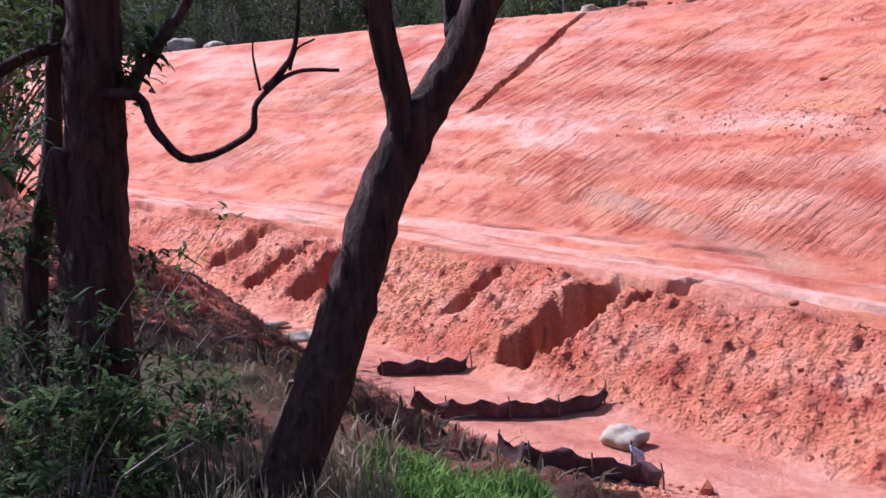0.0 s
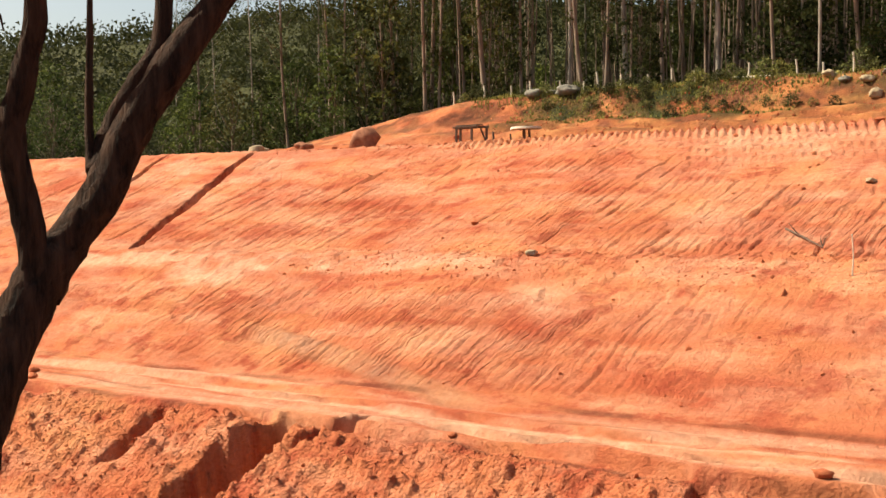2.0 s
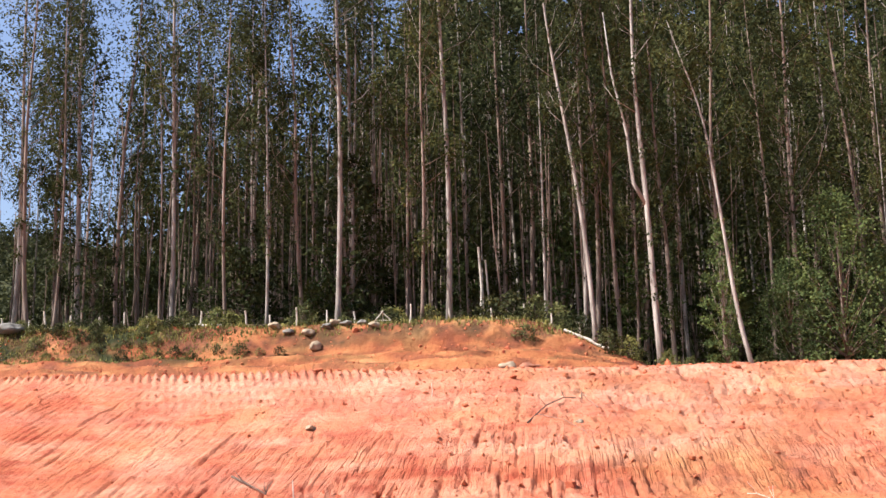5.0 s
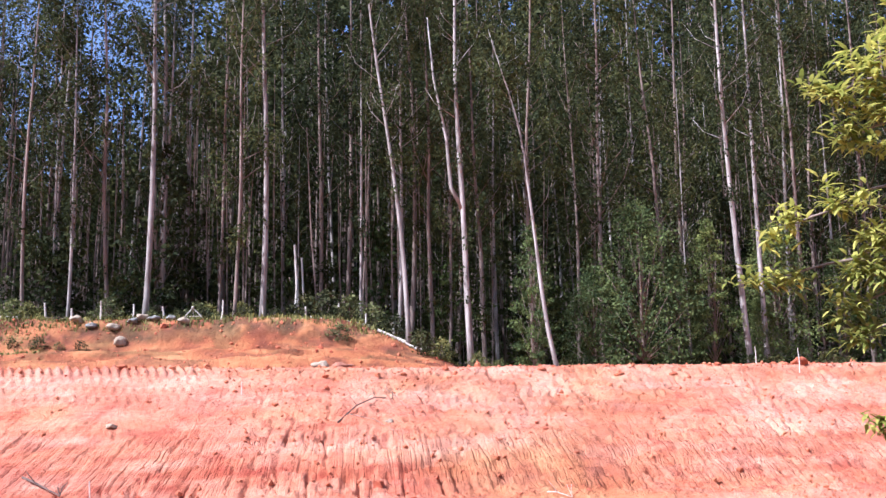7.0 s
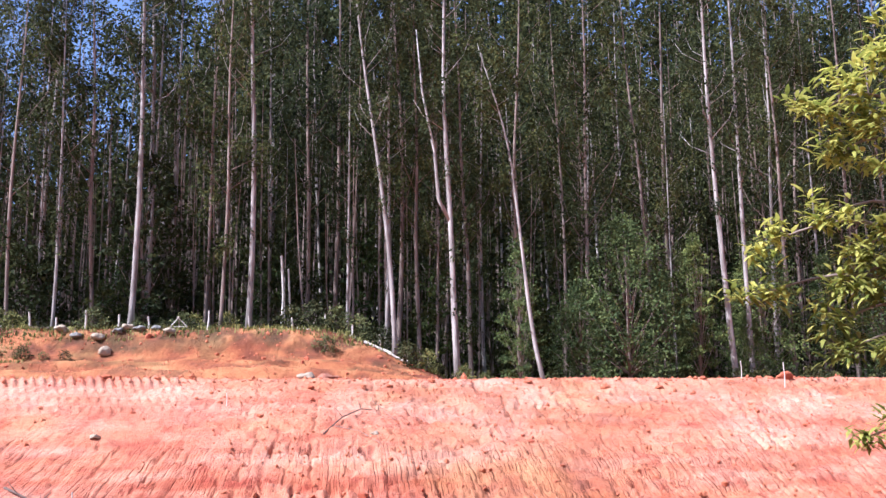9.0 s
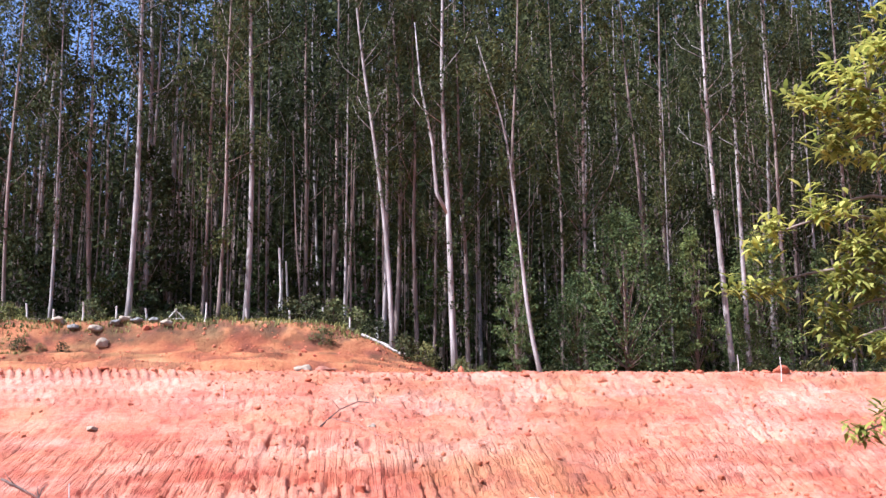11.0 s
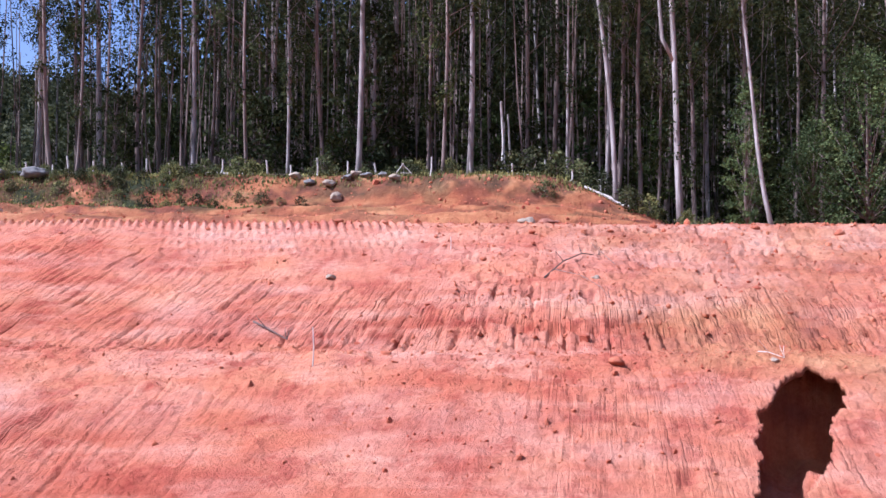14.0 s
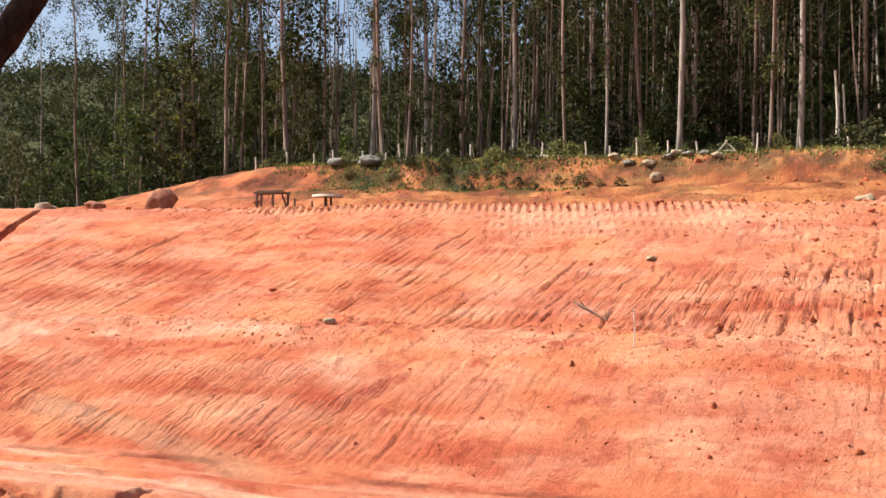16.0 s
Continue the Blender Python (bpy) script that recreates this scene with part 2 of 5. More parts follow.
# ---- materials ----
def material(name, rough=0.9):
    m = bpy.data.materials.new(name)
    m.use_nodes = True
    b = m.node_tree.nodes["Principled BSDF"]
    b.inputs["Roughness"].default_value = rough
    b.inputs["Specular IOR Level"].default_value = 0.2
    return m, m.node_tree, b


def node(nt, kind, **values):
    n = nt.nodes.new(kind)
    for k, v in values.items():
        n.inputs[k].default_value = v
    return n


def noise_fac(nt, scale, detail=4.0, stretch=(1, 1, 1), rough=0.55, turn=0.0):
    geo = nt.nodes.new("ShaderNodeTexCoord")
    mp = nt.nodes.new("ShaderNodeMapping")
    mp.inputs["Scale"].default_value = stretch
    mp.inputs["Rotation"].default_value = (0, 0, turn)
    nt.links.new(geo.outputs["Object"], mp.inputs["Vector"])
    tex = node(nt, "ShaderNodeTexNoise", Scale=scale, Detail=detail, Roughness=rough)
    nt.links.new(mp.outputs[0], tex.inputs["Vector"])
    return tex.outputs["Fac"]


def ramp(nt, fac, stops):
    r = nt.nodes.new("ShaderNodeValToRGB")
    e = r.color_ramp.elements
    while len(e) < len(stops):
        e.new(0.5)
    for el, (p, c) in zip(e, stops):
        el.position, el.color = p, (*c, 1)
    nt.links.new(fac, r.inputs["Fac"])
    return r.outputs["Color"]


def mix(nt, fac, a, b, mode="MIX"):
    m = nt.nodes.new("ShaderNodeMix")
    m.data_type, m.blend_type = "RGBA", mode
    for sock, v in ((m.inputs["Factor"], fac), (m.inputs[6], a), (m.inputs[7], b)):
        if isinstance(v, (int, float)):
            sock.default_value = v
        elif isinstance(v, tuple):
            sock.default_value = (*v, 1)
        else:
            nt.links.new(v, sock)
    return m.outputs[2]


def attribute(nt, name):
    a = nt.nodes.new("ShaderNodeAttribute")
    a.attribute_name = name
    return a.outputs["Fac"]


def bump(nt, bsdf, fac, strength, distance):
    b = node(nt, "ShaderNodeBump", Strength=strength, Distance=distance)
    nt.links.new(fac, b.inputs["Height"])
    nt.links.new(b.outputs[0], bsdf.inputs["Normal"])


def plan_noise(nt, scale, stretch, detail=3.0, rough=0.55):
    """Noise in the valley's own directions, along and across the slope."""
    a = nt.nodes.new("ShaderNodeAttribute")
    a.attribute_name = "plan"
    mp = nt.nodes.new("ShaderNodeMapping")
    mp.inputs["Scale"].default_value = stretch
    nt.links.new(a.outputs["Vector"], mp.inputs["Vector"])
    tex = node(nt, "ShaderNodeTexNoise", Scale=scale, Detail=detail, Roughness=rough)
    nt.links.new(mp.outputs[0], tex.inputs["Vector"])
    return tex.outputs["Fac"]


def times(nt, a, b, kind="MULTIPLY"):
    m = nt.nodes.new("ShaderNodeMath")
    m.operation = kind
    for sock, v in zip(m.inputs, (a, b)):
        if isinstance(v, (int, float)):
            sock.default_value = v
        else:
            nt.links.new(v, sock)
    return m.outputs[0]


def make_soil(zoned=True):
    m, nt, b = material("red_soil" if zoned else "red_clod", 0.95)
    b.inputs["Specular IOR Level"].default_value = 0.1
    big = noise_fac(nt, 0.33, 5)
    col = ramp(nt, big, [(0.3, (0.42, 0.10, 0.052)), (0.5, (0.53, 0.17, 0.083)), (0.7, (0.60, 0.235, 0.11))])
    height_ = noise_fac(nt, 14, 6, rough=0.72)
    if zoned:
        # seams of lighter and darker earth laid bare along the cut
        seam = plan_noise(nt, 1.0, (0.3, 0.85, 1), 6, 0.66)
        col = mix(nt, ramp(nt, seam, [(0.46, (0, 0, 0)), (0.68, (0.75, 0.75, 0.75))]), col, (0.66, 0.32, 0.20))
        col = mix(nt, ramp(nt, plan_noise(nt, 1.0, (0.7, 1.0, 1), 7, 0.7), [(0.51, (0, 0, 0)), (0.63, (0.85, 0.85, 0.85))]), col, (0.37, 0.078, 0.042))
        col = mix(nt, attribute(nt, "orange"), col, ramp(nt, noise_fac(nt, 0.6, 6), [(0.32, (0.22, 0.075, 0.04)), (0.45, (0.36, 0.125, 0.052)), (0.57, (0.46, 0.19, 0.075)), (0.7, (0.52, 0.26, 0.11))]))
        col = mix(nt, attribute(nt, "pale"), col, ramp(nt, noise_fac(nt, 2.5, 5), [(0.35, (0.60, 0.29, 0.18)), (0.65, (0.69, 0.41, 0.28))]))
        # dark earth, plus the painted shade of road cracks and near bank
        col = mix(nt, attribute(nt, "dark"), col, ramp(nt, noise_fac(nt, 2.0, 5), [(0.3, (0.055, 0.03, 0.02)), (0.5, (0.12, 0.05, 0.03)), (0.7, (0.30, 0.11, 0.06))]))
        col = mix(nt, attribute(nt, "green"), col, ramp(nt, noise_fac(nt, 1.2, 6), [(0.35, (0.03, 0.036, 0.016)), (0.65, (0.075, 0.08, 0.03))]))
        bandc = ramp(nt, plan_noise(nt, 1.0, (0.05, 0.75, 1), 4, 0.6), [(0.36, (0.86, 0.72, 0.70)), (0.52, (1, 1, 1)), (0.66, (1.06, 1.14, 1.14))])
        col = mix(nt, 0.8, col, bandc, "MULTIPLY")
        streak = ramp(nt, plan_noise(nt, 1.0, (3.4, 0.22, 1), 5, 0.65), [(0.36, (0.68, 0.55, 0.52)), (0.5, (1, 1, 1)), (0.7, (1.1, 1.2, 1.2))])
        col = mix(nt, times(nt, attribute(nt, "cut"), 0.75), col, streak, "MULTIPLY")
        rill = ramp(nt, plan_noise(nt, 1.0, (6.0, 0.4, 1), 4, 0.6), [(0.36, (0, 0, 0)), (0.5, (0.8, 0.8, 0.8)), (0.75, (1, 1, 1))])
        tooth = ramp(nt, plan_noise(nt, 1.0, (11.0, 0.7, 1), 3, 0.5), [(0.34, (0, 0, 0)), (0.46, (1, 1, 1))])
        cut = attribute(nt, "cut")
        height_ = times(nt, times(nt, height_, times(nt, noise_fac(nt, 3.2, 4, rough=0.65), 1.1), "ADD"), times(nt, times(nt, cut, times(nt, rill, 0.9)), times(nt, times(nt, cut, tooth), 0.8), "ADD"), "ADD")
        cell = node(nt, "ShaderNodeTexVoronoi", Scale=12.0)
        cell.feature = "SMOOTH_F1"
        geo = nt.nodes.new("ShaderNodeTexCoord")
        nt.links.new(geo.outputs["Object"], cell.inputs["Vector"])
        height_ = times(nt, height_, times(nt, times(nt, cell.outputs["Distance"], attribute(nt, "loose")), -1.1), "ADD")
    grain = noise_fac(nt, 7, 6, rough=0.7)
    col = mix(nt, 0.42, col, ramp(nt, grain, [(0.3, (0.45, 0.36, 0.34)), (0.62, (1, 1, 1))]), "MULTIPLY")
    nt.links.new(col, b.inputs["Base Color"])
    bump(nt, b, height_, 1.0, 0.075)
    return m


def make_plain(name, lo, hi, scale=6.0, rough=0.85, relief=0.3, stretch=(1, 1, 1), dist=0.02):
    m, nt, b = material(name, rough)
    f = noise_fac(nt, scale, 6, stretch, 0.65)
    nt.links.new(ramp(nt, f, [(0.32, lo), (0.68, hi)]), b.inputs["Base Color"])
    bump(nt, b, f, relief, dist)
    return m


def make_leaf(name, lo, hi, glow=0.35):
    m, nt, b = material(name, 0.75)
    info = nt.nodes.new("ShaderNodeNewGeometry")
    col = ramp(nt, info.outputs["Random Per Island"], [(0.0, lo), (1.0, hi)])
    each = nt.nodes.new("ShaderNodeObjectInfo")
    col = mix(nt, 1.0, col, ramp(nt, each.outputs["Random"], [(0.0, (0.62, 0.66, 0.7)), (0.5, (0.95, 0.97, 0.95)), (1.0, (1.4, 1.28, 1.05))]), "MULTIPLY")
    col = mix(nt, 1.0, col, ramp(nt, noise_fac(nt, 0.9, 2), [(0.35, (0.6, 0.65, 0.68)), (0.65, (1.25, 1.22, 1.1))]), "MULTIPLY")
    nt.links.new(col, b.inputs["Base Color"])
    b.inputs["Specular IOR Level"].default_value = 0.1
    tr = nt.nodes.new("ShaderNodeBsdfTranslucent")
    nt.links.new(col, tr.inputs["Color"])
    mx = nt.nodes.new("ShaderNodeMixShader")
    mx.inputs[0].default_value = glow
    nt.links.new(b.outputs[0], mx.inputs[1])
    nt.links.new(tr.outputs[0], mx.inputs[2])
    nt.links.new(mx.outputs[0], nt.nodes["Material Output"].inputs["Surface"])
    return m


SOIL = make_soil()
CLOD = make_soil(False)
BARK_PALE = make_plain("pale_bark", (0.13, 0.10, 0.078), (0.50, 0.44, 0.37), 1.3, 0.8, 0.3, (3, 3, 0.45))
BARK_TAN = make_plain("tan_bark", (0.10, 0.07, 0.052), (0.36, 0.27, 0.205), 1.4, 0.85, 0.4, (3, 3, 0.35))
# dark brown bark taken near black, the backlit trunks' shade put into it
BARK_DARK = make_plain("dark_bark", (0.012, 0.007, 0.005), (0.095, 0.05, 0.032), 11, 0.9, 1.0, (2.4, 2.4, 0.3), 0.06)
LEAF_EUC = make_leaf("eucalyptus_leaves", (0.026, 0.034, 0.012), (0.10, 0.106, 0.038), 0.35)
LEAF_BUSH = make_leaf("bush_leaves", (0.036, 0.052, 0.017), (0.105, 0.13, 0.038))
# brighter than the bush leaves, with sunlight on the edge put into the colour
LEAF_EDGE = make_leaf("wood_edge_leaves", (0.06, 0.085, 0.03), (0.21, 0.25, 0.085), 0.4)
LEAF_FAR = make_leaf("far_leaves", (0.03, 0.036, 0.015), (0.095, 0.092, 0.036), 0.25)
LEAF_YELLOW = make_leaf("sunlit_leaves", (0.18, 0.21, 0.035), (0.60, 0.54, 0.13), 0.45)
LEAF_NEAR = make_leaf("near_leaves", (0.028, 0.044, 0.012), (0.095, 0.13, 0.032), 0.4)
GRASS_MAT = make_leaf("grass_blades", (0.05, 0.095, 0.018), (0.15, 0.235, 0.05), 0.4)
KNOLL_MAT = make_leaf("rough_grass", (0.07, 0.085, 0.028), (0.26, 0.245, 0.095), 0.3)
DRY_MAT = make_leaf("dry_grass", (0.16, 0.12, 0.06), (0.40, 0.31, 0.18), 0.3)
WEED_MAT = make_leaf("olive_weeds", (0.035, 0.03, 0.014), (0.14, 0.115, 0.05), 0.3)
STONE = make_plain("pale_stone", (0.25, 0.19, 0.12), (0.46, 0.37, 0.25), 3.0, 0.9, 0.6)
STONE_RED = make_plain("stained_stone", (0.20, 0.075, 0.045), (0.40, 0.18, 0.105), 3.0, 0.9, 0.6)
GREY_STONE = make_plain("grey_stone", (0.13, 0.125, 0.105), (0.30, 0.28, 0.235), 3.0, 0.9, 0.6)
WOOD_DARK = make_plain("weathered_wood", (0.07, 0.045, 0.035), (0.2, 0.14, 0.1), 8, 0.85, 0.4, (1, 1, 4))
WOOD_PALE = make_plain("bleached_wood", (0.42, 0.36, 0.28), (0.70, 0.63, 0.52), 8, 0.85, 0.3, (2, 2, 0.6))
CLOTH = make_plain("black_fabric", (0.035, 0.022, 0.022), (0.12, 0.06, 0.05), 5, 0.85, 0.5)
CLOTH_PALE = make_plain("grey_fabric", (0.38, 0.38, 0.42), (0.62, 0.62, 0.66), 5, 0.7, 0.3)


# ---- mesh helpers ----
def mesh_ob(name, verts, faces, mat, parent=None, label="", smooth=False):
    me = bpy.data.meshes.new(name)
    me.from_pydata([tuple(v) for v in verts], [], [tuple(f) for f in faces])
    me.materials.append(mat)
    if smooth:
        me.polygons.foreach_set("use_smooth", [True] * len(me.polygons))
    me.update()
    ob = new(name, me)
    ob.parent = parent
    if label:
        tagged(ob, label)
    return ob


def part(name, bm, mat, parent=None, label="", smooth=False):
    me = bpy.data.meshes.new(name)
    bm.to_mesh(me)
    bm.free()
    me.materials.append(mat)
    if smooth:
        me.polygons.foreach_set("use_smooth", [True] * len(me.polygons))
    ob = new(name, me)
    ob.parent = parent
    if label:
        tagged(ob, label)
    return ob


def thing(name, at, label, category, group="", turn=0.0):
    ob = new(name)
    ob.empty_display_size = 0.2
    ob.matrix_world = Matrix.Translation(at) @ pose(0, 0, 0, 0, 0, turn)
    return tagged(ob, label, category, group)


def tube(verts, faces, pts, radii, sides=8, wob=0.0, seed=0):
    """Adds a tapered limb along pts to the lists."""
    rng = random.Random(seed)
    base = len(verts)
    pts = [Vector(p) for p in pts]
    for k, (p, r) in enumerate(zip(pts, radii)):
        d = (pts[min(k + 1, len(pts) - 1)] - pts[max(k - 1, 0)]).normalized()
        a = d.cross(Vector((0.3, 0.9, 0.1)))
        if a.length < 0.1:
            a = d.cross(Vector((1, 0, 0)))
        a.normalize()
        b = d.cross(a)
        for i in range(sides):
            t = 2 * math.pi * i / sides
            q = r * (1 + wob * (rng.random() - 0.5))
            verts.append(p + a * (math.cos(t) * q) + b * (math.sin(t) * q))
    for k in range(len(pts) - 1):
        for i in range(sides):
            j = (i + 1) % sides
            faces.append((base + k * sides + i, base + k * sides + j, base + (k + 1) * sides + j, base + (k + 1) * sides + i))
    faces.append(tuple(base + i for i in range(sides))[::-1])
    faces.append(tuple(base + (len(pts) - 1) * sides + i for i in range(sides)))


def leaves(centres, length, width, seed, droop=0.5):
    """Folded leaf blades at the centres, as vertex and face arrays."""
    rng = np.random.RandomState(seed)
    c = np.asarray(centres, float)
    k = len(c)
    d = rng.normal(size=(k, 3))
    d[:, 2] = d[:, 2] * 0.6 - droop
    d /= np.linalg.norm(d, axis=1)[:, None]
    o = np.cross(d, rng.normal(size=(k, 3)))
    o /= np.linalg.norm(o, axis=1)[:, None] + 1e-9
    size = (0.6 + 0.8 * rng.rand(k))[:, None]
    lift = np.cross(d, o) * 0.15
    a = c - d * length * 0.5 * size
    b = c + o * width * 0.5 * size + lift * length * size
    e = c + d * length * 0.5 * size
    f = c - o * width * 0.5 * size + lift * length * size
    v = np.stack([a, b, e, f], 1).reshape(-1, 3)
    i = np.arange(k)[:, None] * 4
    return v, np.concatenate([i, i + 1, i + 2, i + 3], 1)


def leaf_part(name, centres, length, width, mat, parent=None, seed=0, droop=0.5, label="", slim=False):
    v, f = leaves(centres, length, width, seed, droop)
    if slim:
        v = v.reshape(-1, 4, 3)[:, 1:].reshape(-1, 3)
        f = np.arange(len(v)).reshape(-1, 3)
    return mesh_ob(name, v.tolist(), f.tolist(), mat, parent, label)


def clump_points(rng, centre, radius, count, squash=1.0):
    p = rng.normal(size=(count, 3)) * radius * 0.55
    p[:, 2] *= squash
    return np.asarray(centre) + p


def stone_mesh(bm, size, seed, flat=0.7, cuts=2):
    r = bmesh.ops.create_icosphere(bm, subdivisions=cuts, radius=1.0)
    off = Vector((seed * 7.3, seed * 3.1, seed * 1.7))
    for v in r["verts"]:
        k = 1 + 0.55 * noise.noise(v.co * 1.1 + off) + 0.2 * noise.noise(v.co * 3 + off)
        v.co = Vector((v.co.x * size[0] * k, v.co.y * size[1] * k, v.co.z * size[2] * k * flat))
    return r["verts"]


# ---- ground ----
def paint_zones(me, S, N):
    """Marks the kinds of earth on a sheet of soil, with some shade painted as dark."""
    patch = vnoise(S * 0.5, N * 0.9, 81)
    zones = {
        "pale": 0.1 * step(-16, 0, S) * band(23.5, 40, 0.8, N) * step(0.3, 0.55, fbm(S * 0.25, N * 0.5, 119)) + 0.2 * band(36.6, 39.9, 0.4, N) * band(-12.5, -2.8, 0.8, S) * step(0.3, 0.6, fbm(S * 0.8, N * 1.2, 115)) + 0.16 * band(33.5, 39.5, 1.2, N) * step(13, 18, S) * step(0.42, 0.62, fbm(S * 0.3, N * 0.5, 117)) + 0.45 * band(-22.5, -13.0, 1, S) * band(-0.35, 0.35, 0.2, N - 22.7 + 0.27 * (S + 14.4)) + 0.85 * step(0.5, 0.75, vnoise(S * 0.22, N * 0.7, 83)) * band(26.3, 29.2, 0.5, N) * band(-46, -8, 3, S) * step(0.3, 0.6, fbm(S * 0.8, N * 2, 84))
        + 0.5 * step(0.5, 0.8, patch) * band(34, 39.5, 1, N) * step(-22, -40, S) + 0.35 * band(39.3, 40.1, 0.2, N) * patch + 0.4 * step(0.45, 0.8, fbm(S * 0.3, N * 0.8, 85)) * band(24, 40, 1, N)
        + 0.35 * step(0.4, 0.75, fbm(S * 0.35, N * 0.6, 86)) * band(33, 40, 1, N) * step(-8, 2, S) + 0.75 * band(19.8, 22.4, 0.2, N) * step(0.35, 0.6, fbm(S * 0.2, N * 3, 87)) + 0.3 * band(13.4, 16.3, 0.4, N),
        "orange": np.clip(band(40.8, 60, 0.5, N) * (0.35 + 0.65 * step(-30, -16, S)) + 0.9 * band(-22.5, -13.0, 1, S) * band(-0.4, 0.4, 0.2, N - 22.7 + 0.27 * (S + 14.4)) + 0.8 * step(0.5, 0.75, fbm(S * 0.12, N * 0.2, 89)) * band(24, 40, 1, N) * step(-12, 6, S), 0, 1),
        # along the road, thin lines painted to pass for crack shadows
        # on the near bank, dark earth made darker still for tree shade
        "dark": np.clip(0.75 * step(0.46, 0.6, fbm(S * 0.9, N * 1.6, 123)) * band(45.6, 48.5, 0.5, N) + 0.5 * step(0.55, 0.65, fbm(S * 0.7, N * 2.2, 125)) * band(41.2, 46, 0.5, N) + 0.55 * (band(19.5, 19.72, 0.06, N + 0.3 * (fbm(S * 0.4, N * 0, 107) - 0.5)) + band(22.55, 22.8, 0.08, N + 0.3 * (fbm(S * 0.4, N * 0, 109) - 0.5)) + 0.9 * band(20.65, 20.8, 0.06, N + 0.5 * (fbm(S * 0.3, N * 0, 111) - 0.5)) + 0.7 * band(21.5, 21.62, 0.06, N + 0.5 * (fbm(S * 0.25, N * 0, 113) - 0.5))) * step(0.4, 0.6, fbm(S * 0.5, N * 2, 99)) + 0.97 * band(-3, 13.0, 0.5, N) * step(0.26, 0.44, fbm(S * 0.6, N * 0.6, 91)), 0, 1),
        "green": np.clip(0.8 * step(0.5, 0.66, fbm(S * 0.7, N * 0.9, 94)) * band(43.8, 47.6, 0.5, N) * band(-25, -8, 3, S) + 0.4 * step(0.52, 0.62, fbm(S * 0.8, N * 1.2, 96)) * band(42.5, 47, 0.5, N) + step(47.0, 48.5, N + 2.5 * (fbm(S * 0.5, N * 0.5, 93) - 0.5)) + step(3.9, 2.8, N + 1.0 * (fbm(S, N, 95) - 0.5)) * (0.25 + 0.5 * step(-4.6, -6, S)) + step(-62, -75, S) * step(41, 43, N) + step(-70, -90, S) * step(13, 10, N), 0, 1),
    }
    zones["cut"] = band(23.0, 40.3, 0.4, N) * rilled(S, N)
    zones["loose"] = band(16.4, 19.6, 0.4, N) + 0.6 * band(3.5, 13.4, 0.6, N) + 0.35 * band(28.2, 29.9, 0.3, N) + 0.3 * band(41.5, 47.5, 0.5, N)
    me.attributes.new("plan", "FLOAT_VECTOR", "POINT").data.foreach_set("vector", np.stack([S - skew(S, N), N, 0 * S], -1).astype(np.float32).ravel())
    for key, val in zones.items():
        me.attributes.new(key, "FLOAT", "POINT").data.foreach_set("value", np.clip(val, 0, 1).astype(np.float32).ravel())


def build_ground():
    s, n, S, N, Z = LINES_S, LINES_N, GRID_S, GRID_N, GRID_Z
    co = np.stack([N * NX + S * SX, N * NY + S * SY, Z], -1).reshape(-1, 3).astype(np.float32)
    a, b = len(s), len(n)
    idx = np.arange(a * b).reshape(a, b)
    quads = np.stack([idx[:-1, :-1], idx[1:, :-1], idx[1:, 1:], idx[:-1, 1:]], -1).reshape(-1, 4)
    me = bpy.data.meshes.new("ground")
    me.vertices.add(len(co))
    me.vertices.foreach_set("co", co.ravel())
    me.loops.add(quads.size)
    me.loops.foreach_set("vertex_index", quads.ravel().astype(np.int32))
    me.polygons.add(len(quads))
    me.polygons.foreach_set("loop_start", np.arange(0, quads.size, 4, dtype=np.int32))
    me.update(calc_edges=True)
    me.polygons.foreach_set("use_smooth", np.ones(len(quads), bool))
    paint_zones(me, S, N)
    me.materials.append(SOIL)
    return tagged(new("ground", me), "bare red earth terraces with grassy and wooded margins", "ground", kind="structure")


build_ground()


def crust():
    """The hard skin of earth that roofs the hollow round its mouth."""
    a, b = np.arange(3.6, 12.6, 0.06), np.arange(21.6, 30.2, 0.075)
    S, N = np.meshgrid(a, b, indexing="ij")
    c = 7.0 + 0.42 * (N - 24)
    top = height(S, N) + 0.02
    keep = (mouth(S, N) > 0) & (np.abs(S - c) < 2.3)
    thick = 0.1 + 0.5 * np.clip(mouth(S, N), 0, 0.5)
    index = np.arange(S.size).reshape(S.shape)
    x, y = N * NX + S * SX, N * NY + S * SY
    upper, lower = np.stack([x, y, top], -1).reshape(-1, 3), np.stack([x, y, top - thick], -1).reshape(-1, 3)
    cell = keep[:-1, :-1] & keep[1:, :-1] & keep[1:, 1:] & keep[:-1, 1:]
    quads = np.stack([index[:-1, :-1], index[1:, :-1], index[1:, 1:], index[:-1, 1:]], -1)
    q = quads[cell]
    faces = q.tolist() + (q[:, ::-1] + S.size).tolist()
    full = np.pad(cell, 1)
    for du, dv, e0, e1 in ((0, -1, 0, 1), (1, 0, 1, 2), (0, 1, 2, 3), (-1, 0, 3, 0)):
        beside = full[1 + du:full.shape[0] - 1 + du, 1 + dv:full.shape[1] - 1 + dv]
        r = quads[cell & ~beside]
        faces += np.stack([r[:, e1], r[:, e0], r[:, e0] + S.size, r[:, e1] + S.size], -1).tolist()
    ob = mesh_ob("ground_crust", np.concatenate([upper, lower]).tolist(), faces, SOIL, None, "", True)
    paint_zones(ob.data, np.concatenate([S.ravel(), S.ravel()]), np.concatenate([N.ravel(), N.ravel()]))
    return tagged(ob, "overhanging crust of red earth round the dark hollow", "ground", kind="structure")


crust()


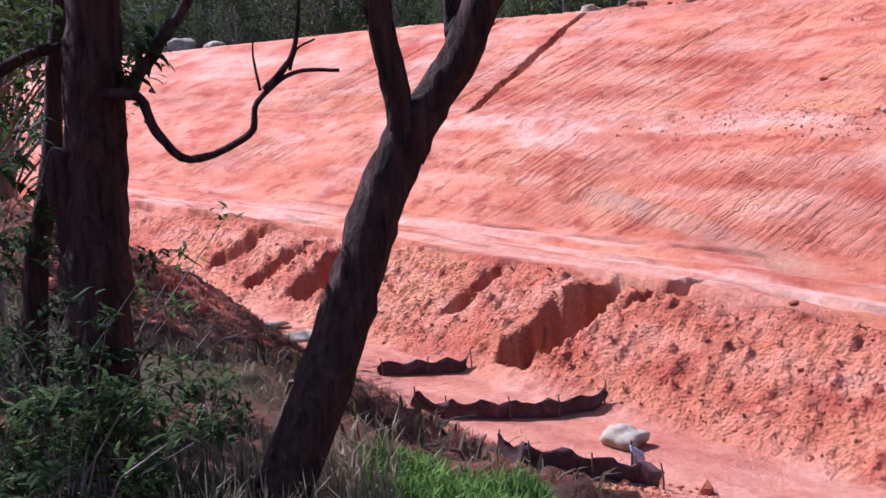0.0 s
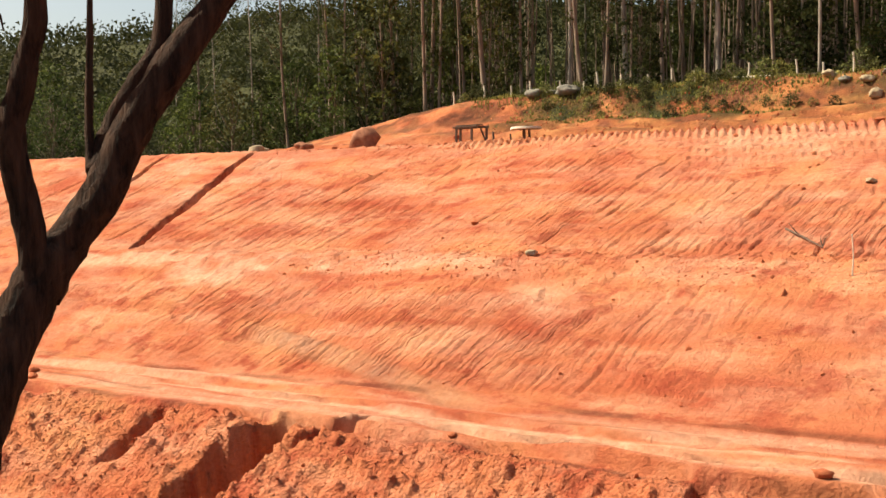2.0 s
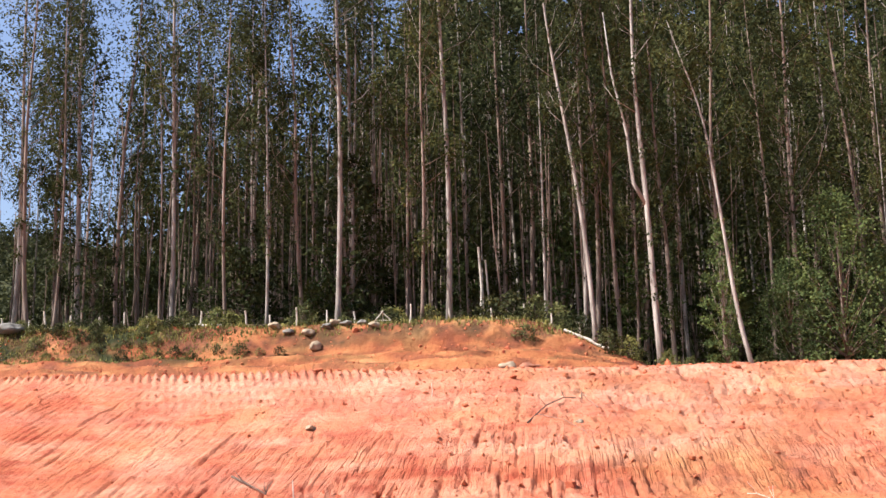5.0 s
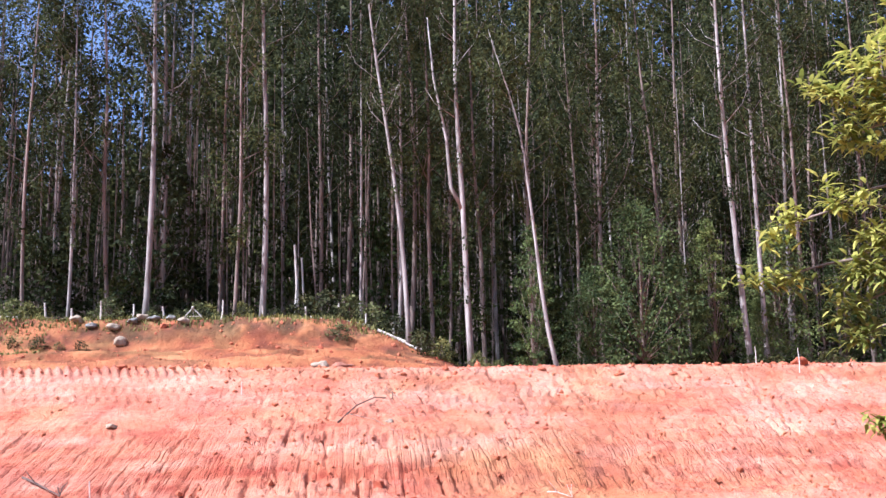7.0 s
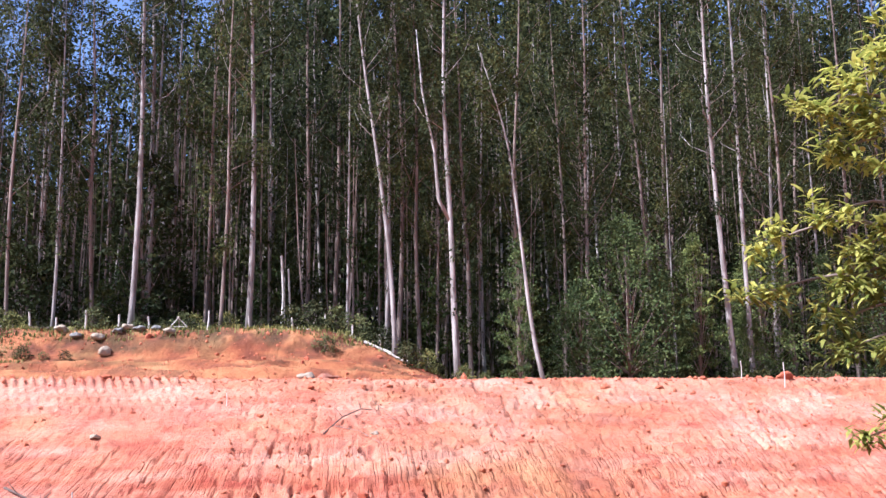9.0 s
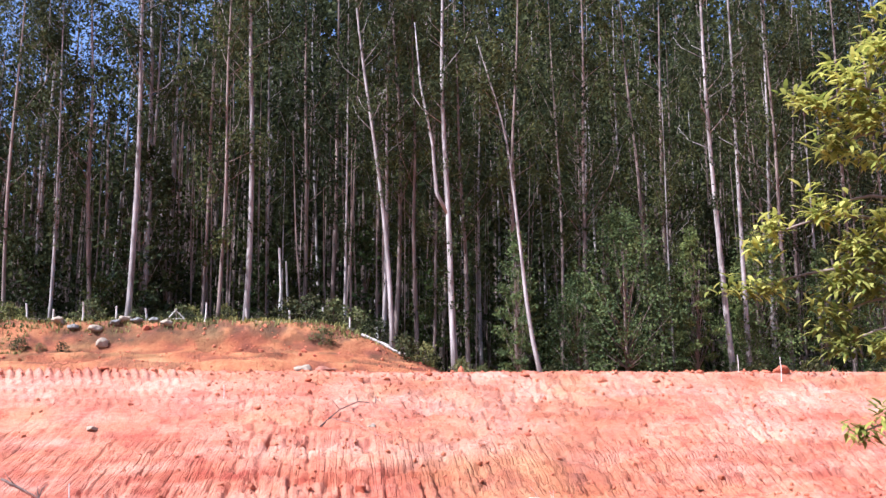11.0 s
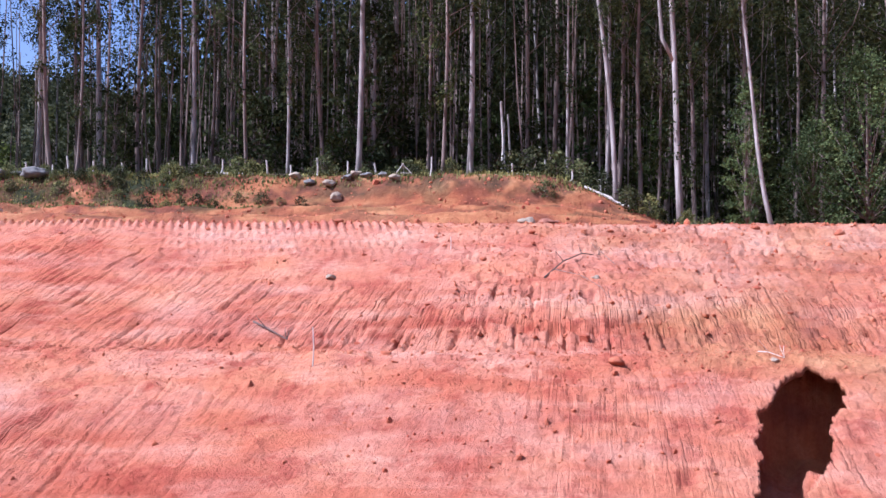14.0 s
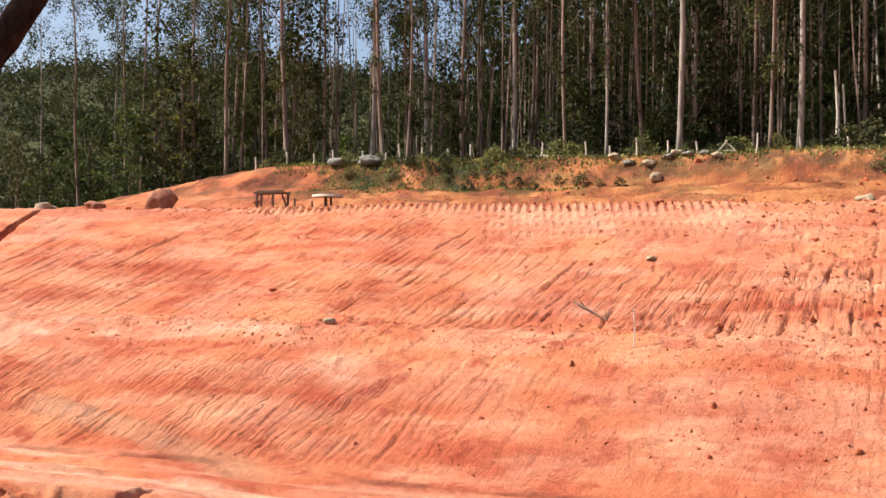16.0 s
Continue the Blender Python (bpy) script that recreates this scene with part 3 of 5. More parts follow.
# ---- eucalyptus wood ----
def eucalyptus(seed, tall, radius, mat, lean=0.0, low=0.42, dense=1.0, spread=1.0, fork=0.0, fine=True):
    rng = random.Random(seed)
    nr = np.random.RandomState(seed)
    root = thing("eucalyptus_tree", (0, 0, 0), "tall slender eucalyptus with pale bark in a dense dark stand", "tree", "eucalyptus stand")
    v, f = [], []
    bend = [(rng.uniform(-1, 1) * 0.45, rng.uniform(-1, 1) * 0.35) for _ in range(3)]
    pts, radii = [], []
    for k in range(17):
        u = k / 16
        x = lean * tall * u * (1.15 - 0.3 * u) + bend[0][0] * math.sin(u * 3.1) + bend[1][0] * math.sin(u * 7) * 0.4 + bend[2][0] * math.sin(u * 15) * 0.1
        y = bend[0][1] * math.sin(u * 3.1) + bend[1][1] * math.sin(u * 6) * 0.4
        pts.append(Vector((x, y, tall * u - 0.3)))
        radii.append(radius * (1 - 0.86 * u) * (1.3 if k == 0 else 1))
    tube(v, f, pts, radii, 7 if fine else 5, 0.18, seed)

    def along(u):
        return pts[int(u * 16)].lerp(pts[min(int(u * 16) + 1, 16)], u * 16 % 1)

    tips = []
    count = int((20 if fine else 12) * dense)
    for i in range(count):
        u = low + (0.98 - low) * (i + rng.random()) / count
        a = rng.uniform(0, 6.28)
        here = along(u)
        reach = spread * rng.uniform(0.6, 2.2) * (1.15 - 0.75 * abs(u - 0.55))
        end = here + Vector((math.cos(a) * reach, math.sin(a) * reach, reach * rng.uniform(0.7, 1.7)))
        mid = here.lerp(end, 0.5) + Vector((math.cos(a), math.sin(a), -0.1)) * 0.18 * reach
        r0 = radius * 0.34 * (1.1 - u)
        tube(v, f, [here, mid, end], [r0, r0 * 0.6, r0 * 0.2], 3, 0, i)
        for q in (mid, end):
            for _ in range(2):
                tips.append((q + Vector((rng.gauss(0, .35), rng.gauss(0, .35), rng.uniform(-0.9, 0.3))), 0.3 * spread * rng.uniform(0.7, 1.5)))
    # leafy shoots along the bole
    for i in range(int(9 * dense)):
        u = rng.uniform(0.12, low)
        if rng.random() < 0.6:
            tips.append((along(u) + Vector((rng.gauss(0, .22), rng.gauss(0, .22), 0)), 0.24))
    if fork:
        a = along(fork)
        tube(v, f, [a, a + Vector((-0.55, 0, 1.1)), a + Vector((-0.7, 0.1, 3.4)), a + Vector((-1.25, 0.2, 6.4)), a + Vector((-1.5, 0.3, 9.5))], [radius * .6, radius * .52, radius * .42, radius * .3, radius * .15], 6, 0, seed)
    mesh_ob("trunk", v, f, mat, root, smooth=True)
    per = 40 if fine else 24
    cs = [clump_points(nr, c, r * (1.0 if fine else 1.6), int(per * (0.6 + 0.8 * rng.random())), 1.9) for c, r in tips]
    size = 1.0 if fine else 1.75
    leaf_part("crown", np.concatenate(cs), 0.3 * size, 0.105 * size, LEAF_EUC, root, seed, 0.9, slim=True)
    return root


def in_view(az, n):
    """The place along the valley at bearing az and distance n across."""
    return n * math.tan(radians(az) - PHI)


KINDS = [eucalyptus(11, 28, 0.15, BARK_PALE, 0, 0.4, 1.15), eucalyptus(12, 25, 0.14, BARK_TAN, 0.01, 0.3, 1.2), eucalyptus(13, 29, 0.165, BARK_PALE, -0.01, 0.42, 1.15),
         eucalyptus(14, 23, 0.10, BARK_TAN, 0.02, 0.28, 1.2), eucalyptus(15, 26, 0.15, BARK_TAN, -0.02, 0.3, 1.2), eucalyptus(16, 21, 0.09, BARK_PALE, 0.0, 0.34, 1.1)]
DEEP = [eucalyptus(24 + k, 24 + 2 * k, 0.11, BARK_TAN if k % 2 else BARK_PALE, 0.0, 0.26, 1.3, 1.15, 0.0, False) for k in range(4)]
FORKED = eucalyptus(21, 26, 0.165, BARK_PALE, -0.01, 0.45, 1.1, 1.0, 0.3)
LEANING = eucalyptus(22, 16.5, 0.115, BARK_PALE, -0.2, 0.74, 0.6, 0.8)
SLANTED = eucalyptus(23, 23, 0.13, BARK_PALE, -0.12, 0.42, 1.0, 0.9)
TREE_SPOTS = []


def plant(kind, s, n, turn, size=1.0, tilt=0.0):
    p = place(s, n, -0.05)
    TREE_SPOTS.append((s, n))
    return copy_thing(kind, Matrix.Translation(p) @ pose(0, 0, 0, 0, tilt, turn) @ Matrix.Scale(size, 4))


FACE = -50.0
EDGE = [(25.5, 52, 0, 1.0, 0), (28.7, 53, 2, 1.0, 0), (33.5, 52, 0, 1.0, -1), (36.4, 50, 3, 1.0, 0), (38.6, 50, 5, 1.0, 1), (40.6, 51, 1, .9, 2),
        (43.3, 54, 2, 1.05, 3), (44.6, 55, 0, .9, 1), (47.3, 48.2, 3, 1.0, 1), (48.8, 48.6, 0, 1.05, 0), (50.8, 52, 5, 0.5, 0), (52, 54, 1, 1, 0),
        (53.5, 55, 4, 1, 0), (58.3, 50, 1, .9, 0), (59.2, 51, 3, .9, 0), (66.3, 50, 3, 1, 0), (67.7, 49, 1, 1.0, 1), (71.3, 50, 4, 0.9, -2),
        (72.5, 47, 5, 0.7, 0), (75.6, 45.5, 2, 0.95, -3), (76.4, 46, 0, .9, 0), (78.5, 49, 1, 1, 0)]
for i, (az, n, k, size, tilt) in enumerate(EDGE):
    plant(KINDS[k], in_view(az, n), n, FACE + 40 * i, size, tilt)
plant(FORKED, in_view(60.5, 45.5), 45.5, FACE, 1.0)
plant(SLANTED, in_view(57.0, 46.5), 46.5, FACE, 1.0)
plant(LEANING, in_view(65.4, 44.5), 44.5, FACE, 1.0)
wood = random.Random(4)
tries = 0
while len(TREE_SPOTS) < 298 and tries < 6000:
    tries += 1
    s, n = wood.uniform(-78, 62), 49 + 40 * wood.random() ** 1.4
    if s < -n * (0.95 + 0.15 * wood.random()) or (s < -30 and n < 47 + (-30 - s) * 0.2):
        continue
    if s < -n * 0.68 and wood.random() < 0.5:
        continue
    if s < -26 and n > 66:
        continue
    if min((s - a) ** 2 + (n - b) ** 2 for a, b in TREE_SPOTS) < 2.4:
        continue
    plant(wood.choice((KINDS[1], KINDS[3], KINDS[4], KINDS[5], DEEP[1]) if s < -14 else KINDS if n < 57 else DEEP), s, n, wood.uniform(0, 360), wood.uniform(0.75, 1.05), wood.uniform(-2.5, 2.5))
for o in KINDS + DEEP + [FORKED, LEANING, SLANTED]:
    for c in o.children:
        bpy.data.objects.remove(c)
    bpy.data.objects.remove(o)


def background_stand():
    """The depth of the stand behind the trees that can be told apart."""
    rng, nr = random.Random(81), np.random.RandomState(82)
    v, f, cs, far_cs = [], [], [], []
    for k in range(540):
        n = 60 + 80 * rng.random() ** 0.75
        s = rng.uniform(-0.32 * n if n > 75 else -26, 1.0 * n)
        base, tall = place(s, n, -0.2), rng.uniform(19, 26)
        lean = Vector((rng.uniform(-.5, .5), rng.uniform(-.5, .5), tall))
        tube(v, f, [base, base + lean * 0.4 + Vector((0.15, 0, 0)), base + lean], [0.12, 0.09, 0.02], 4, 0, k)
        far = n > 85
        leafs = far_cs if far else cs
        for i in range(18):
            u = (0.02 if far else 0.16) + 0.8 * (i + rng.random()) / 18
            c = base + lean * u + Vector((rng.gauss(0, 1.1), rng.gauss(0, 1.1), 0))
            leafs.append(clump_points(nr, c, 1.2 if far else 0.9, 22, 1.2))
    for k in range(430):
        n = 51 + 22 * rng.random()
        s = rng.uniform(-0.6 * n, 0.75 * n)
        base, tall = place(s, n, -0.2), rng.uniform(7, 16)
        tip = Vector((rng.gauss(0, .45), rng.gauss(0, .45), tall))
        r0 = rng.uniform(0.03, 0.075)
        tube(v, f, [base, base + tip * 0.5 + Vector((rng.uniform(-.2, .2), 0, 0)), base + tip], [r0, r0 * 0.8, r0 * 0.4], 4, 0, k)
    tagged(mesh_ob("background_trunks", v, f, BARK_TAN), "slim trunks deep in the eucalyptus stand", "trees", kind="stuff")
    tagged(leaf_part("background_foliage", np.concatenate(cs), 0.7, 0.3, LEAF_EUC, None, 83, 0.6, slim=True), "foliage deep in the eucalyptus stand", "trees", kind="stuff")
    tagged(leaf_part("hillside_foliage", np.concatenate(far_cs), 1.25, 0.62, LEAF_EUC, None, 84, 0.6, slim=True), "dense foliage on the wooded rise behind the stand", "trees", kind="stuff")


background_stand()


# ---- broadleaf trees and shrubs ----
def broadleaf(seed, tall, wide, mat, name, label, category, group, trunk_r=0.12, clumps=26, per=60, leaf=0.3, base=0.25, bark=None):
    rng, nr = random.Random(seed), np.random.RandomState(seed)
    root = thing(name, (0, 0, 0), label, category, group)
    v, f, cs = [], [], []
    top = Vector((rng.uniform(-.3, .3), rng.uniform(-.3, .3), tall * 0.75))
    tube(v, f, [(0, 0, -0.2), top * 0.35 + Vector((0.1, 0.05, 0)), top * 0.7, top], [trunk_r * 1.2, trunk_r, trunk_r * 0.7, trunk_r * 0.3], 7, 0.2, seed)
    for i in range(clumps):
        u = base + (1 - base) * (i + 0.5) / clumps
        a = i * 2.4 + rng.uniform(-.4, .4)
        reach = wide * math.sin(math.pi * min(0.97, 0.18 + 0.8 * u)) * rng.uniform(0.45, 1.05)
        c = Vector((math.cos(a) * reach, math.sin(a) * reach, tall * u))
        at = top * max(0.12, u - 0.25)
        tube(v, f, [at, at.lerp(c, 0.55) + Vector((0, 0, 0.1 * tall * (0.5 - u))), c], [trunk_r * 0.4, trunk_r * 0.22, trunk_r * 0.08], 3, 0, i)
        cs.append(clump_points(nr, c, wide * rng.uniform(0.2, 0.34), per, 0.7))
    mesh_ob("trunk", v, f, bark or BARK_TAN, root, smooth=True)
    leaf_part("crown", np.concatenate(cs), leaf * 1.15, leaf * 0.6, mat, root, seed, 0.35, slim=True)
    return root


def scatter(kinds, spots):
    for i, (s, n, size, turn) in enumerate(spots):
        copy_thing(kinds[i % len(kinds)], Matrix.Translation(place(s, n, -0.05)) @ pose(0, 0, 0, 0, 0, turn) @ Matrix.Scale(size, 4))
    for o in kinds:
        for c in list(o.children):
            bpy.data.objects.remove(c)
        bpy.data.objects.remove(o)


rng = random.Random(9)
# low broadleaved trees beyond the crest, up the valley
far_kinds = [broadleaf(31 + k, 9 + 2 * (k % 2), 3.2, (LEAF_FAR, LEAF_BUSH, LEAF_FAR)[k], "broadleaf_tree", ("olive-green broadleaved tree in mixed woodland", "fresh green broadleaved tree in mixed woodland", "dull brownish-green tree in mixed woodland")[k], "tree", "woodland trees", 0.13, 30, 40, 0.46) for k in range(3)]
spots = []
while len(spots) < 80:
    s = rng.uniform(-170, -32)
    n = 49 + 50 * rng.random()
    if n < 46 + max(0, -60 - s) * 0.08 or s > -n * 0.62:
        continue
    spots.append((s, n, rng.uniform(0.7, 1.15) * (0.62 if s < -n * 1.15 else 0.72), rng.uniform(0, 360)))
for k in range(46):
    s = rng.uniform(-165, -72)
    spots.append((s, rng.uniform(47, 68), rng.uniform(0.3, 1.05), rng.uniform(0, 360)))
scatter(far_kinds, spots)
# taller trees added on the near side of the valley, mostly unseen, to shade the bank
side_kinds = [broadleaf(36, 9, 2.6, LEAF_NEAR, "bank_tree", "dark leafy tree on the near bank, added mainly for its shade", "tree", "bank trees", 0.14, 34, 80, 0.2)]
scatter(side_kinds, [(13 * math.sin(radians(-31) - PHI), 13 * math.cos(radians(-31) - PHI), 1.0, 0), (19 * math.sin(radians(-30) - PHI), 19 * math.cos(radians(-30) - PHI), 1.1, 90), (-10.5, -3.0, 0.9, 200), (-27.5, 7.6, 1.3, 40), (-24, 5.0, 1.35, 120), (-32, 9.5, 1.3, 77), (-20.5, 2.6, 1.35, 10), (-36.5, 11, 1.2, 200)])
# understorey inside the stand
under = [broadleaf(41 + k, 4.5 + 2.0 * k, 1.7, LEAF_BUSH if k == 1 else LEAF_EUC, "understorey_tree", "small dark green tree under the eucalyptus stand", "tree", "understorey", 0.06, 24, 50, 0.34, 0.1) for k in range(3)]
spots = []
while len(spots) < 145:
    s, n = rng.uniform(-62, 60), 51 + 26 * rng.random() ** 1.3
    if s < -n * 1.05:
        continue
    spots.append((s, n, rng.uniform(0.6, 1.25), rng.uniform(0, 360)))
scatter(under, spots)
# leafy small trees along the right-hand wood edge
edge_kinds = [broadleaf(51, 8.5, 2.5, LEAF_EDGE, "small_tree", "dense dark green small tree at the wood edge", "tree", "wood-edge trees", 0.09, 44, 190, 0.2, 0.06),
              broadleaf(52, 7.0, 1.0, LEAF_EDGE, "small_tree", "narrow leafy green sapling at the wood edge", "tree", "wood-edge trees", 0.05, 28, 120, 0.17, 0.1)]
scatter(edge_kinds, [(16.5, 45.4, 0.95, 20), (11.3, 45.3, 1.0, 80), (14.4, 46.2, 0.6, 200), (19.9, 45.4, 1.05, 10), (19.5, 48.6, 0.7, 120), (12.0, 48, 0.8, 60), (24.5, 48, 0.9, 300), (28, 48, 1.0, 15), (31, 47.5, 0.8, 140), (35, 48, 1.1, 70), (23.0, 46.6, 0.45, 70)])
# low shrubs on the knoll and at the foot of the stand
low_kinds = [broadleaf(61 + k, 1.1, 0.75, (KNOLL_MAT, LEAF_FAR)[k], "shrub", ("low yellowish-green shrub on the knoll", "low dusty olive shrub on the knoll")[k], "shrub", "knoll shrubs", 0.02, 16, 34, 0.17, 0.05) for k in range(2)]
spots = [(3.1, 48, 1.3, 0), (2.0, 48.4, 1.4, 50), (4.2, 48.2, 1.2, 80), (1.0, 48.6, 1.2, 10), (2.5, 45.6, 0.7, 40), (6.2, 46, 1.0, 200), (7.2, 46.4, 0.9, 90), (5.2, 47.5, 1.1, 120)]
while len(spots) < 130:
    s = rng.uniform(-30, 30)
    spots.append((s, rng.uniform(47.3, 51.5) if s < 8 else rng.uniform(44.5, 48), rng.uniform(0.4, 1.0), rng.uniform(0, 360)))
for k in range(46):
    spots.append((rng.uniform(-25, -8), rng.uniform(44.8, 47.4), rng.uniform(0.25, 0.55), rng.uniform(0, 360)))
scatter(low_kinds, spots)


# woods on the hills, too many to count
def far_woods():
    nr = np.random.RandomState(71)
    pts = []
    while len(pts) < 1700:
        az, r = nr.uniform(-26, 45), nr.uniform(125, 430)
        a = radians(az) - PHI
        s, n = r * math.sin(a), r * math.cos(a)
        z = ground_at(s, n)
        size = nr.uniform(2.0, 3.6) * (1 + r / 500)
        x, y = xy(s, n)
        pts.append(np.array((x, y, z + size * 0.6)) + nr.normal(size=(80, 3)) * (size * 0.5, size * 0.5, size * 0.42))
    ob = leaf_part("woodland_canopy", np.concatenate(pts), 1.7, 1.3, LEAF_FAR, None, 72, 0.1, slim=True)
    return tagged(ob, "distant wooded hillsides in hazy green", "woodland", kind="stuff")


far_woods()


# ---- stones, clods, posts ----
def stone(name, s, n, size, mat, label, category="rock", group="", seed=1, sink=0.3, turn=0.0, cuts=3):
    bm = bmesh.new()
    stone_mesh(bm, size, seed, 0.8, cuts)
    ob = part(name, bm, mat, None, "", True)
    ob.matrix_world = Matrix.Translation(place(s, n, size[2] * (0.8 - sink))) @ pose(0, 0, 0, 0, 0, turn)
    return tagged(ob, label, category, group)


stone("mound", -29.7, 41.0, (0.7, 0.6, 0.72), STONE_RED, "rounded red-stained boulder standing on the crest", seed=8)
stone("boulder", -36.6, 41.0, (0.55, 0.4, 0.3), STONE, "pale flat boulder by the ditch head", seed=3)
stone("boulder", -33.2, 40.6, (0.5, 0.4, 0.3), STONE_RED, "red earth-covered boulder on the crest", seed=4)
stone("slab", -22.35, 47.6, (0.55, 0.35, 0.16), GREY_STONE, "grey flat stone slab propped on the knoll", seed=5, sink=-0.3)
stone("slab", -21.4, 46.9, (0.65, 0.42, 0.34), GREY_STONE, "large grey-green boulder on the knoll", seed=6)
stone("boulder", -23.3, 46.8, (0.45, 0.35, 0.3), GREY_STONE, "grey boulder on the knoll edge", seed=7)
stone("boulder", -6.95, 45.6, (0.28, 0.24, 0.24), STONE, "cream rounded boulder on the orange bank", seed=8)
for i, (s, n, k) in enumerate([(-7.4, 46.4, .25), (-5.7, 46.8, .22), (-6.2, 46.9, .26), (-6.6, 46.7, .2), (-4.4, 46.6, .25), (-8.3, 46.5, .2), (-9.0, 46.9, .24), (-5.0, 47, .18)]):
    stone("rock", s, n, (k * 1.2, k, k * 0.8), GREY_STONE if i % 2 else STONE, "small loose grey rock on the knoll", "rock", "knoll rocks", 20 + i)
stone("boulder", 1.5, 41.3, (0.42, 0.35, 0.26), STONE, "yellowish boulder behind the crest", seed=9)
stone("boulder", 2.4, 41.4, (0.5, 0.38, 0.2), STONE_RED, "flat ochre boulder behind the crest", seed=10)
stone("boulder", -12.8, 15.0, (0.42, 0.34, 0.34), STONE, "cream-white boulder in the muddy stream bed", seed=11)
stone("slab", -27.2, 14.9, (0.75, 0.35, 0.18), STONE, "white flat slab at the stream side", seed=12, turn=20)
stone("slab", -25.2, 15.2, (0.8, 0.3, 0.18), STONE, "white flat slab at the stream side", seed=13, turn=10)
stone("boulder", -95.0, 46.0, (1.9, 1.3, 1.3), STONE, "large pale boulder beyond the crest", seed=14)
stone("boulder", -87.5, 46.0, (1.2, 0.9, 0.8), STONE, "long pale boulder beyond the crest", seed=15)
stone("stone", 3.65, 35.0, (0.17, 0.13, 0.1), STONE, "small pale yellow stone on the slope", seed=16)
stone("stone", -5.4, 34.8, (0.2, 0.12, 0.1), STONE, "small pale stone on the slope", seed=17)
stone("stone", 8.0, 29.0, (0.12, 0.1, 0.08), STONE, "small white stone at the edge of the hollow", seed=18)
stone("stone", -14.7, 29.3, (0.2, 0.16, 0.14), STONE, "crumpled white lump on the berm", "litter", seed=19)
for i, (s, n, k) in enumerate([(13.1, 38.9, .3), (10.1, 39.3, .25), (1.6, 38.7, .2), (15.2, 38.6, .2), (21.2, 39.8, .45), (20.6, 40.0, .3), (3.6, 28.7, .3), (4.6, 39.2, .16), (-0.2, 36.4, .18),
                               (-5.9, 39.9, .22), (17.5, 39.6, .2), (6.3, 39.5, .17), (-27.6, 20.2, .22), (-28.4, 20.8, .25), (-3.9, 19.9, .25), (-2.6, 20.2, .2), (-12, 19.8, .15)]):
    stone("clod", s, n, (k * 0.8, k * 0.7, k * 0.55), CLOD, "hard lump of dark red earth lying loose", "clod", "earth clods", 40 + i, 0.35, i * 37, 2)


def loose_clods():
    """Crumbs of earth strewn over slope, berm and bank."""
    nr = np.random.RandomState(5)
    bm = bmesh.new()
    bmesh.ops.create_icosphere(bm, subdivisions=1, radius=1.0)
    unit = np.array([v.co[:] for v in bm.verts])
    tri = np.array([[v.index for v in f.verts] for f in bm.faces])
    bm.free()
    zones = [(700, -4, 22, 24, 34, 0.045), (2600, -24, 22, 27.6, 30.2, 0.022), (450, -11.5, -6.5, 12.5, 14.2, 0.035), (900, -34, 24, 39.2, 40.4, 0.04), (900, -24, 22, 29, 39, 0.02), (1500, -2, 24, 33, 40.2, 0.03), (220, -20, 24, 30, 40, 0.045), (4200, -34, 0, 16.4, 19.5, 0.019), (700, -24, 16, 23, 28, 0.02), (900, -34, -6, 5, 13, 0.05), (900, -26, 8, 41.5, 47.5, 0.04)]
    vs, fs, base = [], [], 0
    for count, s0, s1, n0, n1, size in zones:
        S, N = nr.uniform(s0, s1, count), nr.uniform(n0, n1, count)
        open_ = (hollow(S, N) > 0.05) & (mouth(S, N) < 0.15)
        S, N = S[~open_], N[~open_]
        Z = height(S, N)
        K = size * nr.lognormal(0, 0.45, len(S))
        for s, n, z, k in zip(S, N, Z, K):
            x, y = xy(s, n)
            shape = unit * (1 + 0.35 * nr.uniform(-1, 1, (len(unit), 1))) * k * nr.uniform(0.6, 1.2, 3)
            vs.append(shape + (x, y, z + k * 0.1))
            fs.append(tri + base)
            base += len(unit)
    ob = mesh_ob("earth_crumbs", np.concatenate(vs).tolist(), np.concatenate(fs).tolist(), CLOD)
    return tagged(ob, "crumbs and small lumps of red earth", "earth", kind="stuff")


loose_clods()


def rod(name, a, b, r, mat, parent=None, label="", sides=6, taper=0.8):
    v, f = [], []
    a, b = Vector(a), Vector(b)
    m = a.lerp(b, 0.5) + Vector((0.02, -0.02, 0.01)) * (b - a).length
    tube(v, f, [a, m, b], [r, r * (1 + taper) / 2, r * taper], sides, 0.1, 3)
    return mesh_ob(name, v, f, mat, parent, label)


def post(s, n, tall, name="fence_post", label="short pale wooden fence post on the knoll", group="fence posts", r=0.055, lean=(0, 0)):
    p = place(s, n, -0.1)
    return tagged(rod(name, p, p + Vector((lean[0], lean[1], tall + 0.1)), r, WOOD_PALE), label, "post", group)


for i, s in enumerate([-28.5, -26.8, -24.96, -23.77, -22.25, -21.04, -20.04, -18.87, -17.6, -16.41, -15.09, -12.72, -10.59, -9.43, -8.1, -6.76, -5.41, -2.8, -0.95, 1.02, 2.53, 3.76, 5.1]):
    post(s, 47.6 + 0.3 * math.sin(i * 1.7), 0.75 + 0.15 * math.sin(i * 2.3), lean=(0.06 * math.sin(i * 3), 0.05 * math.cos(i * 2)))
post(0.5, 51.0, 4.2, "pale_pole", "tall bare whitish pole among the trunks", "pale poles", 0.08)
post(0.85, 51.2, 3.6, "pale_pole", "tall bare whitish pole among the trunks", "pale poles", 0.06)
post(-4.9, 28.6, 1.1, "survey_stake", "thin pale survey stake on the berm", "survey stakes", 0.022)
